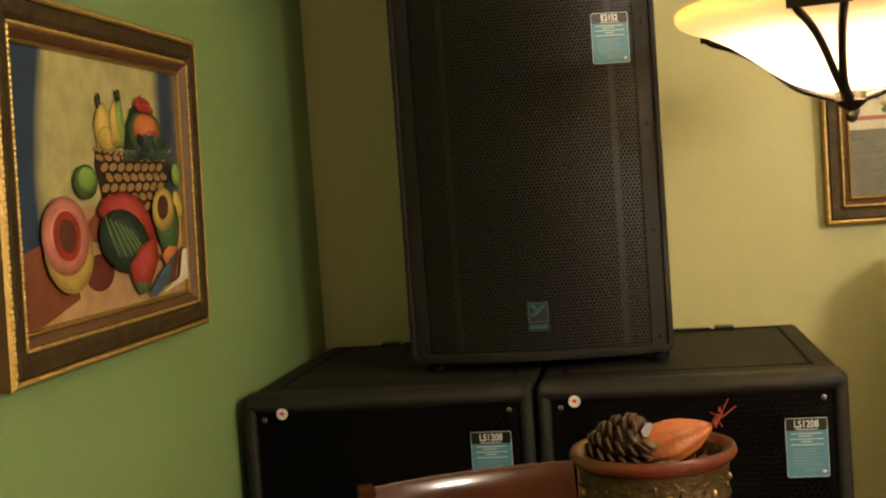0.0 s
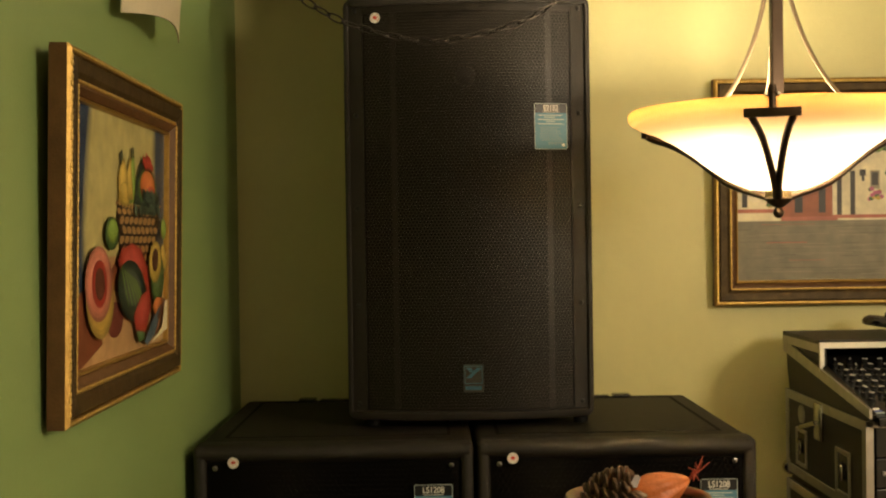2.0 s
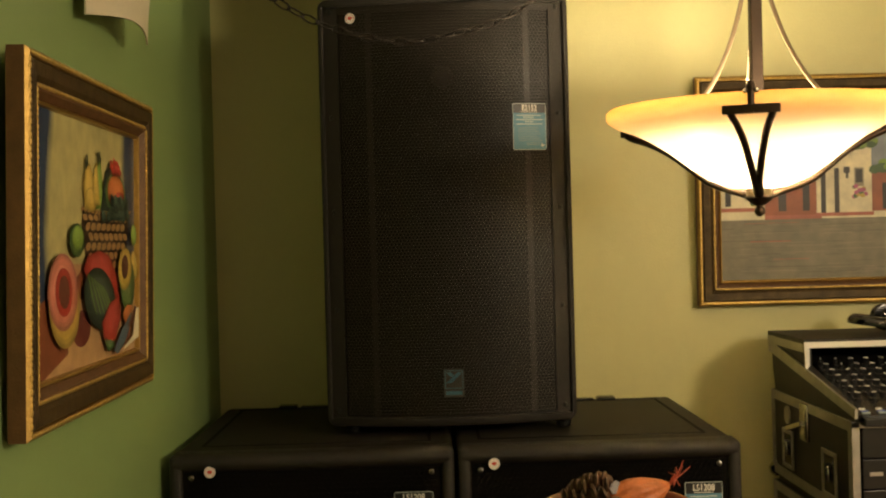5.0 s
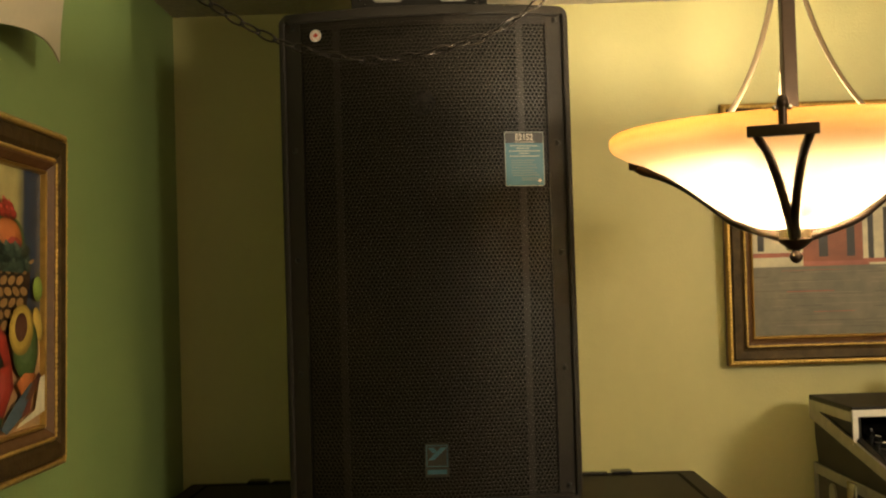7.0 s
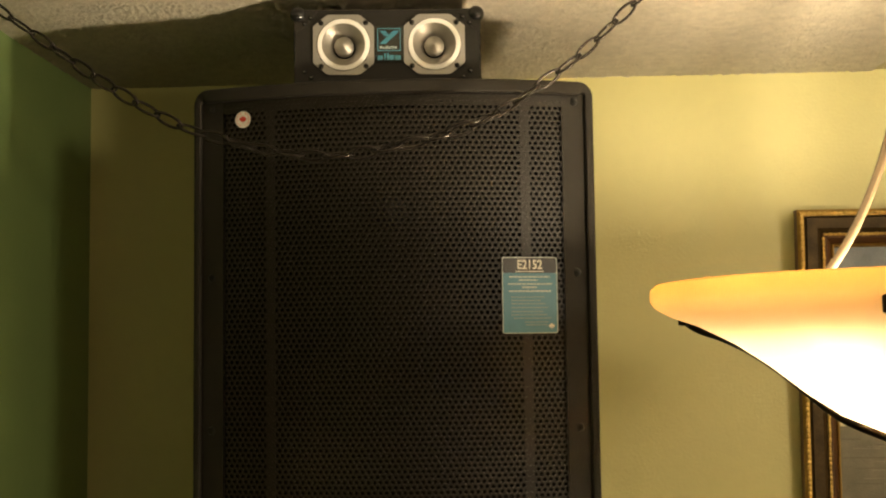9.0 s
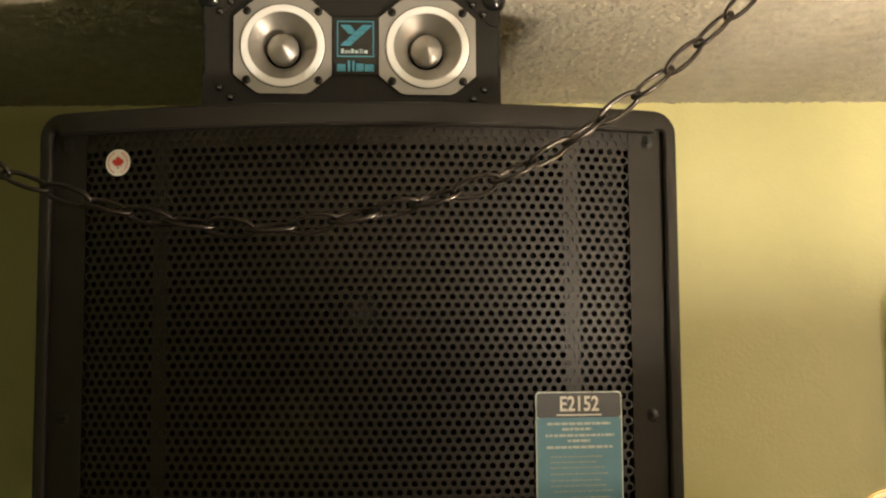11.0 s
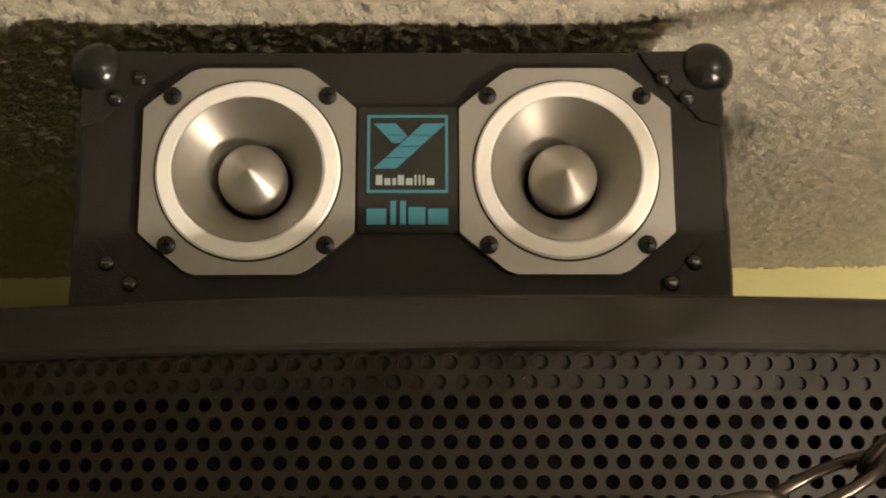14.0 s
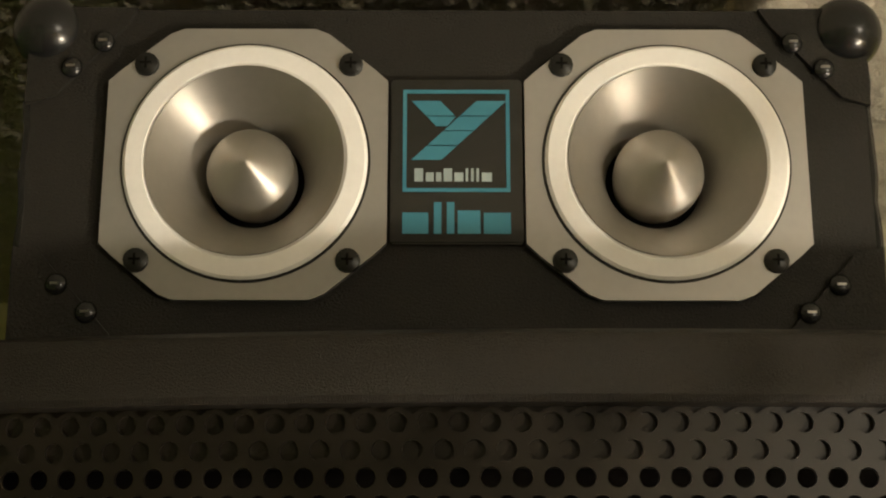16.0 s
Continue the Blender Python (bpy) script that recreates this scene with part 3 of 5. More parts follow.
spec_label(0.519, -0.8545, 1.050, 0.086, 0.121, "LS1208")
spec_label(1.161, -0.8545, 1.053, 0.083, 0.121, "LS1208")


# ---- the tweeter box on top ----
BX0, BX1, BZ0, BZ1 = 0.5145, 0.7895, SZ1, 2.302
BOXTURN = 3.5


def tweeter_box():
    c = Vector(((BX0 + BX1) / 2, -0.608, BZ0))
    tb = thing("tweeter_box", "small black box with two bullet tweeters, standing on the loudspeaker", "tweeter box", at=c)
    tb.rotation_euler = (0, 0, radians(BOXTURN))
    hw, h = (BX1 - BX0) / 2, BZ1 - BZ0
    part("case", block(-hw, hw, 0.038, 0.20, 0.0, h, 0.004, 2), BOXVINYL, tb, smooth=35)
    # front board with a round well behind each tweeter
    wells = (0.5865 - c.x, 0.7225 - c.x)
    zc, q, n = 2.248 - BZ0, 0.044, 64
    for wx in wells:
        bm = bmesh.new()
        hole, edge, deep = [], [], []
        for k in range(n):
            a = 2 * math.pi * k / n
            ca, sa = math.cos(a), math.sin(a)
            hole.append(bm.verts.new((wx + 0.0335 * ca, 0.0, zc + 0.0335 * sa)))
            deep.append(bm.verts.new((wx + 0.0335 * ca, 0.036, zc + 0.0335 * sa)))
            f = q / max(abs(ca), abs(sa))
            edge.append(bm.verts.new((wx + f * ca, 0.0, zc + f * sa)))
        for k in range(n):
            j = (k + 1) % n
            bm.faces.new((hole[k], hole[j], edge[j], edge[k]))
            bm.faces.new((hole[k], hole[j], deep[j], deep[k]))
        part("tweeter_well", bm, BOXVINYL, tb)
    # the board round the wells: one outline with two openings
    bm = bmesh.new()
    xs_ = (-hw, wells[0] - q, wells[0] + q, wells[1] - q, wells[1] + q, hw)
    zs_ = (0.0, zc - q, zc + q, h)
    grid = [[bm.verts.new((x, 0.0, z)) for z in zs_] for x in xs_]
    for i in range(5):
        for j in range(3):
            if not (i in (1, 3) and j == 1):
                bm.faces.new((grid[i][j], grid[i + 1][j], grid[i + 1][j + 1], grid[i][j + 1]))
    ext = bmesh.ops.extrude_face_region(bm, geom=bm.faces[:])
    bmesh.ops.translate(bm, verts=[v for v in ext["geom"] if isinstance(v, bmesh.types.BMVert)], vec=(0, 0.038, 0))
    part("front_board", bm, BOXVINYL, tb)
    # seam tape along the edges, a little uneven
    rnd = random.Random(3)
    for sx in (-1, 1):
        pts = [(sx * (hw + 0.0005 + rnd.uniform(-0.0006, 0.0006)), 0.002, h * k / 14) for k in range(15)]
        part("edge_seam", tube(pts, 0.0022, 6), PLASTIC, tb, smooth=60)
    # lumps of black tape and glue down both sides
    for sx in (-1, 1):
        for k in range(9):
            zz = h * (0.04 + 0.92 * (k + rnd.uniform(-0.3, 0.3)) / 8.6)
            part("tape_lump", ball((sx * (hw + 0.0004), 0.004 + rnd.uniform(0, 0.004), max(0.004, zz)), rnd.uniform(0.0026, 0.0048), 8, (0.75, 1.0, rnd.uniform(0.8, 1.7))), BOXVINYL, tb, smooth=180)
    # corner guards with rivets
    for sx in (-1, 1):
        for top in (0, 1):
            cx, cz = sx * hw, (h if top else 0)
            a = 0.034
            dz = -1 if top else 1
            poly = [(cx + sx * 0.0012, cz - dz * 0.0002), (cx - sx * a, cz), (cx - sx * a * 0.9, cz + dz * 0.006), (cx - sx * 0.008, cz + dz * a * 0.92), (cx + sx * 0.0012, cz + dz * a)]
            g = part("corner_guard", prism(poly, 0.002, Matrix.Rotation(radians(90), 4, "X")), BOXVINYL, tb)
            for ox, oz in ((0.0235, 0.0125), (0.0135, 0.0215)):
                part("rivet", ball((cx - sx * ox, -0.0022, cz + dz * oz), 0.0036, 12, (1, 0.55, 1)), PLASTIC, g, smooth=180)
                part("rivet_cross", block(cx - sx * ox - 0.0014, cx - sx * ox + 0.0014, -0.0044, -0.0038, cz + dz * oz - 0.0004, cz + dz * oz + 0.0004), STEEL, g)
            if top:
                part("ball_corner", ball((cx - sx * 0.004, 0.004, cz - 0.007), 0.0125, 20), PLASTIC, g, smooth=180)
            for k in range(3):
                part("side_rivet", ball((cx + sx * 0.001, 0.012 + 0.006 * k, cz + dz * (0.012 + 0.012 * k)), 0.0042, 10, (0.8, 1, 1)), PLASTIC, g, smooth=180)
    # tweeters
    F_, C_ = 0.0457, 0.0155
    for tx, spin in ((0.5865, 0), (0.7225, 7)):
        x = tx - c.x
        z = 2.248 - BZ0
        m = facing(x, -0.0005, z)
        octo = [(F_, -F_ + C_ * 1.15), (F_, F_ - C_ * 1.15), (F_ - C_ * 1.4, F_), (-F_ + C_ * 1.4, F_), (-F_, F_ - C_ * 1.15), (-F_, -F_ + C_ * 1.15), (-F_ + C_ * 1.4, -F_), (F_ - C_ * 1.4, -F_)]
        bm = bmesh.new()
        n = 64
        in_lo, in_hi, out_lo, out_hi = [], [], [], []
        for k in range(n):
            a = 2 * math.pi * (k + 0.5) / n
            ca, sa = math.cos(a), math.sin(a)
            best = 1.0
            for (ax, ay), (bx_, by_) in zip(octo, octo[1:] + octo[:1]):
                den = ca * (by_ - ay) - sa * (bx_ - ax)
                if abs(den) > 1e-9:
                    tt = (ax * (by_ - ay) - ay * (bx_ - ax)) / den
                    if tt > 0:
                        best = min(best, tt)
            for lst, rr_, hh in ((in_lo, 0.033, 0.0), (in_hi, 0.033, 0.003), (out_lo, best, 0.0), (out_hi, best, 0.003)):
                lst.append(bm.verts.new(m @ Vector((rr_ * ca, rr_ * sa, hh))))
        for k in range(n):
            j = (k + 1) % n
            bm.faces.new((in_hi[k], in_hi[j], out_hi[j], out_hi[k]))
            bm.faces.new((out_hi[k], out_hi[j], out_lo[j], out_lo[k]))
            bm.faces.new((in_lo[k], in_lo[j], in_hi[j], in_hi[k]))
        fl = part("tweeter", bm, ALU, tb, "bullet tweeter with octagonal brushed aluminium flange")
        part("ring", lathe([(0.0318, 0.0030), (0.0318, 0.0042), (0.0330, 0.0050), (0.0385, 0.0048), (0.0395, 0.0040), (0.0395, 0.0028)], 64, m), RING, fl, "white anodised ring", smooth=35)
        part("ring_groove", lathe([(0.0394, 0.0033), (0.0402, 0.0034), (0.0404, 0.0029)], 64, m), SCREW, fl, smooth=40)
        horn = [(0.0319, 0.0052), (0.0316, 0.0046), (0.0290, 0.0005), (0.0255, -0.0040), (0.0220, -0.0085), (0.0190, -0.0130), (0.0172, -0.0175), (0.0164, -0.0230), (0.0160, -0.032)]
        part("horn", lathe(horn, 72, m), SPUN, fl, "spun aluminium horn flare", smooth=60)
        part("throat", lathe([(0.0165, -0.024), (0.0, -0.024)], 40, m), BLACK, fl)
        bullet = [(0.0135, -0.026), (0.0146, -0.019), (0.0150, -0.0135), (0.0148, -0.0097), (0.0138, -0.0060), (0.0115, -0.0031), (0.0080, -0.0004), (0.0042, 0.0019), (0.0012, 0.0034), (0, 0.0037)]
        part("bullet", lathe(bullet, 56, m @ Matrix.Rotation(radians(spin), 4, "Z")), SPUN, fl, "spun aluminium phase plug", smooth=60)
        for sx in (-1, 1):
            for sz in (-1, 1):
                screw_head((x + sx * 0.0335, -0.0040, z + sz * 0.0330), 0.0042, fl)
    # badge
    x0, z0, s = 0.6372 - c.x, 2.2378 - BZ0, 0.0347
    m = facing(0, -0.0006, 0)
    bm = prism([(x0 - 0.004, z0 - 0.0172), (x0 + s + 0.0042, z0 - 0.0172), (x0 + s + 0.0042, z0 + s + 0.004), (x0 - 0.004, z0 + s + 0.004)], 0.0022, m)
    bmesh.ops.bevel(bm, geom=[e for e in bm.edges], offset=0.0007, segments=2, affect="EDGES")
    bd = part("badge", bm, BADGE, tb, "glossy black badge with a teal striped mark")
    mm = m @ Matrix.Translation((0, 0, 0.00235))
    y_mark(x0, z0, s, mm, bd, TEAL)
    # name lines drawn as plain shapes
    for k, (a, b) in enumerate(((0.11, 0.19), (0.215, 0.29), (0.31, 0.36), (0.38, 0.46), (0.48, 0.565), (0.585, 0.61), (0.635, 0.66), (0.685, 0.71), (0.735, 0.83))):
        hh = 0.125 if k in (0, 3, 5, 6, 7) else 0.085
        part("print_bar", prism([(x0 + a * s, z0 + 0.10 * s), (x0 + b * s, z0 + 0.10 * s), (x0 + b * s, z0 + (0.10 + hh) * s), (x0 + a * s, z0 + (0.10 + hh) * s)], 0.0003, mm), GREYPRINT, bd)
    for a, b, hh in ((0.0, 0.24, 0.20), (0.29, 0.36, 0.30), (0.41, 0.48, 0.30), (0.51, 0.72, 0.22), (0.75, 1.0, 0.20)):
        part("print_bar", prism([(x0 + a * s, z0 - 0.40 * s), (x0 + b * s, z0 - 0.40 * s), (x0 + b * s, z0 - (0.40 - hh) * s), (x0 + a * s, z0 - (0.40 - hh) * s)], 0.0003, mm), TEAL, bd)
    return tb


tweeter_box()


# ---- pendant lamp ----
def pendant_lamp():
    p = thing("pendant_lamp", "bronze pendant lamp with a lit alabaster glass bowl", "pendant lamp", at=(LAMP.x, LAMP.y, 0))
    R, zb, size = 0.267, 1.678, 1.134
    p.scale, p.location.z = (size, size, size), 1.690 - size * zb
    top = (CEIL - p.location.z) / size
    prof = [(0.017, 0.0), (0.051, 0.003), (0.089, 0.019), (0.122, 0.041), (0.156, 0.068), (0.190, 0.091), (0.224, 0.108), (0.252, 0.118), (R, 0.127), (R + 0.004, 0.133), (R + 0.004, 0.144), (R - 0.003, 0.149)]
    inner = [(r - 0.0045, h + 0.0045) for r, h in reversed(prof[1:-1])]
    part("glass_bowl", lathe([(r, zb + h) for r, h in prof + inner + [(0.017, 0.005)]], 96), ALABASTER, p, "cream and amber alabaster glass bowl, lit, dimmer rim glow tinted in", smooth=60)
    part("hub", lathe([(0.0, zb - 0.017), (0.022, zb - 0.017), (0.0235, zb - 0.014), (0.0235, zb + 0.009), (0.021, zb + 0.011), (0.0, zb + 0.012)], 32), LIT_BRONZE, p, "brushed bronze hub under the bowl, lamplight in its colour", smooth=35)
    part("hub_cap", lathe([(0, zb - 0.032), (0.006, zb - 0.031), (0.012, zb - 0.028), (0.022, zb - 0.020), (0.0262, zb - 0.0155), (0.0255, zb - 0.013), (0.0, zb - 0.012)], 32), BRONZE, p, smooth=35)
    part("finial", lathe([(0, zb - 0.0505), (0.004, zb - 0.0495), (0.0085, zb - 0.0455), (0.0100, zb - 0.0405), (0.0085, zb - 0.0355), (0.0058, zb - 0.0325), (0.0065, zb - 0.029)], 24), BRONZE, p, smooth=60)
    part("stem", block(-0.0105, 0.0105, -0.0105, 0.0105, zb + 0.01, top - 0.02, 0.002), BRONZE, p)
    part("canopy", lathe([(0, top - 0.040), (0.026, top - 0.035), (0.055, top - 0.010), (0.058, top)], 32), BRONZE, p, smooth=40)
    for k in range(3):
        a = radians(253 + 120 * k)
        u = Vector((math.cos(a), math.sin(a), 0))
        w = Vector((-u.y, u.x, 0))
        # arms that carry the bowl from below, forked into a V of flat straps
        for s in (-1, 1):
            pts = [u * 0.020 + Vector((0, 0, zb - 0.012)) + w * s * 0.003]
            for r, h in prof[2:9]:
                t = (r - 0.089) / (R - 0.089)
                pts.append(u * (r + 0.006) + Vector((0, 0, zb + h - 0.007 - 0.003 * t)) + w * s * (0.004 + 0.030 * t ** 1.25))
            part("bowl_arm", tube(spline(pts, 4), 0.0066, 8), BRONZE, p, smooth=60)
        tip = u * (R + 0.004) + Vector((0, 0, zb + 0.119))
        bar = block(-0.046, 0.046, -0.0065, 0.0065, -0.0075, 0.0075, 0.002)
        bar.transform(Matrix.Translation(tip) @ Matrix((w, u, (0, 0, 1))).transposed().to_4x4())
        part("arm_bar", bar, BRONZE, p, smooth=35)
        part("arm_peg", rod(tip + Vector((0, 0, -0.004)), tip + Vector((0, 0, 0.045)), 0.0058, 10), BRONZE, p, smooth=40)
        part("peg_nut", ball(tip + Vector((0, 0, 0.036)), 0.0078, 12, (1, 1, 1.2)), BRONZE, p, smooth=180)
        for s in (-1, 1):
            part("peg_screw", ball(tip + w * s * 0.0095 + Vector((0, 0, 0.029)), 0.0042, 10), CHROME, p, smooth=180)
    # upper straps from the stem to the rim
    for k in range(3):
        a = radians(205 + 120 * k)
        u = Vector((math.cos(a), math.sin(a), 0))
        pts = [u * 0.012 + Vector((0, 0, 2.164)), u * 0.019 + Vector((0, 0, 2.071)), u * 0.034 + Vector((0, 0, 2.003)), u * 0.063 + Vector((0, 0, 1.927)), u * 0.106 + Vector((0, 0, 1.856)), u * 0.160 + Vector((0, 0, 1.805)), u * 0.198 + Vector((0, 0, 1.801))]
        part("strap", tube(spline(pts, 6), 0.0066, 6, flat=0.5), LIT_BRONZE, p, smooth=60)
    for k in range(3):
        a = radians(145 + 120 * k)
        c = Vector((0.072 * math.cos(a), 0.072 * math.sin(a), 0))
        so = part("socket", rod(c + Vector((0, 0, zb + 0.025)), c + Vector((0, 0, zb + 0.068)), 0.012, 14), BRONZE, p, smooth=40)
        part("bulb", ball(c + Vector((0, 0, zb + 0.089)), 0.022, 14, (1, 1, 1.25)), BULB, so, "lit frosted bulb", smooth=180)
    return p


pendant_lamp()


# ---- swag chain ----
def chain():
    ch = thing("swag_chain", "dark metal oval-link chain swagged below the ceiling", "chain")
    Y = -0.714
    path = spline([(0.065, Y - 0.02, 2.314), (0.173, Y, 2.235), (0.268, Y, 2.168), (0.363, Y, 2.113), (0.45, Y, 2.084), (0.52, Y, 2.069), (0.59, Y, 2.064), (0.67, Y, 2.076), (0.745, Y, 2.093), (0.805, Y, 2.115), (0.865, Y, 2.152), (0.93, Y, 2.199), (0.987, Y, 2.251), (1.064, Y - 0.01, 2.322)], 40)
    # equal steps along the sag
    step, links, acc, last = 0.0345, [], 0.0, path[0]
    prev = path[0]
    for q in path[1:]:
        acc += (q - prev).length
        prev = q
        if acc >= step:
            links.append((last, q))
            last, acc = q, 0.0
    L, wd, r = 0.0215, 0.0084, 0.0021
    loop = []
    for k in range(20):
        a = 2 * math.pi * k / 20
        loop.append(Vector((L * math.cos(a) * (0.92 + 0.08 * abs(math.cos(a))), wd * math.sin(a), 0)))
    rnd = random.Random(8)
    me = finish("chain_link", tube(loop, r, 7, closed=True), CHAINBLACK, 180)
    for k, (a, b) in enumerate(links):
        d = b - a
        m = Matrix.Translation((a + b) / 2) @ d.to_track_quat("X", "Z").to_matrix().to_4x4() @ Matrix.Rotation(radians((90 if k % 2 else 0) + 38 + rnd.uniform(-16, 16)), 4, "X")
        ob = new("chain_link", me)
        ob.parent = ch
        ob.matrix_basis = m
    for x, dx in ((0.06, -0.02), (1.067, -0.01)):
        part("ceiling_hook", tube(spline([(x, Y + dx, CEIL), (x, Y + dx, CEIL - 0.012), (x + 0.006, Y + dx, CEIL - 0.02), (x + 0.012, Y + dx, CEIL - 0.012)], 5), 0.002, 7), CHAINBLACK, ch, smooth=60)
    return ch


chain()


# ---- pictures ----
def picture_frame(w, h, fw, pic):
    """A moulded frame with gilt beads and a dark panel, in the xy plane, z towards the viewer."""
    # profile across the moulding: (distance from the outer edge, height)
    bands = [("side_edge", FRAMEWOOD, [(0, 0.0), (0, 0.026)]),
             ("outer_gilt", GOLD, [(0, 0.026), (0.005, 0.032), (0.012, 0.031), (0.013, 0.026)]),
             ("dark_panel", FRAMEDARK, [(0.013, 0.026), (0.017, 0.034), (fw * 0.5, 0.032), (fw * 0.62, 0.026)]),
             ("inner_cove", FRAMEWOOD, [(fw * 0.62, 0.026), (fw * 0.66, 0.029), (fw * 0.76, 0.027), (fw * 0.88, 0.018), (fw * 0.90, 0.015)]),
             ("inner_gilt", GOLD, [(fw * 0.90, 0.015), (fw * 0.93, 0.019), (fw * 0.98, 0.017), (fw, 0.008)])]
    for nm, material, prof in bands:
        bm = bmesh.new()
        rings = []
        for d, z in prof:
            rings.append([bm.verts.new((x, y, z)) for x, y in ((d, d), (w - d, d), (w - d, h - d), (d, h - d))])
        for p, q in zip(rings, rings[1:]):
            for k in range(4):
                bm.faces.new((p[k], p[(k + 1) % 4], q[(k + 1) % 4], q[k]))
        part(nm, bm, material, pic)
    # beads along two lines
    for d, z, r, stepb in ((0.0075, 0.0305, 0.0056, 0.0098), (fw * 0.665, 0.028, 0.0050, 0.0088)):
        bm = bmesh.new()
        for k in range(int((w - 2 * d) / stepb)):
            for y in (d, h - d):
                ball((d + stepb * (k + 0.5), y, z), r * (0.78 + 0.3 * (k * 0.618 % 1)), 6, (1.25, 0.8, 0.6), bm)
        for k in range(int((h - 2 * d) / stepb)):
            for x in (d, w - d):
                ball((x, d + stepb * (k + 0.5), z), r * (0.78 + 0.3 * (k * 0.618 % 1)), 6, (0.8, 1.25, 0.6), bm)
        tagged(part("beading", bm, GILT_BEAD, pic, "gilt beading"), kind="stuff")
    part("backing", block(0.004, w - 0.004, 0.004, h - 0.004, -0.002, 0.004), FRAMEWOOD, pic)


def paint(name, colour, rough=0.42, vary=0.25):
    return mat(name, colour, rough, vary=vary + 0.1, scale=26, bump=0.0006, bump_scale=300, fine=0.12)


OILS = dict(
    cream=(0.46, 0.41, 0.17), blue=(0.022, 0.042, 0.085), haze=(0.26, 0.30, 0.26), rust=(0.20, 0.06, 0.025), tan=(0.46, 0.28, 0.13), basket=(0.032, 0.016, 0.008), wicker=(0.34, 0.20, 0.075),
    yellow=(0.50, 0.35, 0.07), orange=(0.50, 0.15, 0.035), red=(0.33, 0.032, 0.02), pink=(0.55, 0.19, 0.13), green=(0.055, 0.11, 0.03), lime=(0.20, 0.32, 0.05), dark=(0.018, 0.032, 0.02),
    grape=(0.05, 0.085, 0.06), seed=(0.10, 0.035, 0.02), shadow=(0.13, 0.03, 0.02), steel=(0.07, 0.11, 0.14), pale=(0.72, 0.66, 0.46), grey=(0.20, 0.18, 0.12), greyl=(0.26, 0.23, 0.16), greyd=(0.15, 0.13, 0.085), sky=(0.22, 0.26, 0.30),
    cloud=(0.42, 0.42, 0.40), brick=(0.30, 0.085, 0.035), black=(0.02, 0.018, 0.015), leaf=(0.06, 0.12, 0.035), flower=(0.42, 0.10, 0.20), kerb=(0.42, 0.13, 0.08))
PC = {k: paint("oil_" + k, c) for k, c in OILS.items()}


TONES = {}


def tone(colour, k):
    """A lighter or darker mix of one of the oil colours."""
    if (colour, k) not in TONES:
        TONES[colour, k] = paint("oil_" + colour + ("_light" if k > 1 else "_deep"), [min(0.8, c * k + (0.03 if k > 1 else 0)) for c in OILS[colour]])
    return TONES[colour, k]


SHADED = ("pear", "banana", "mango", "lime", "fruit", "papaya", "melon", "avocado", "slice", "grape", "berry", "pepper")


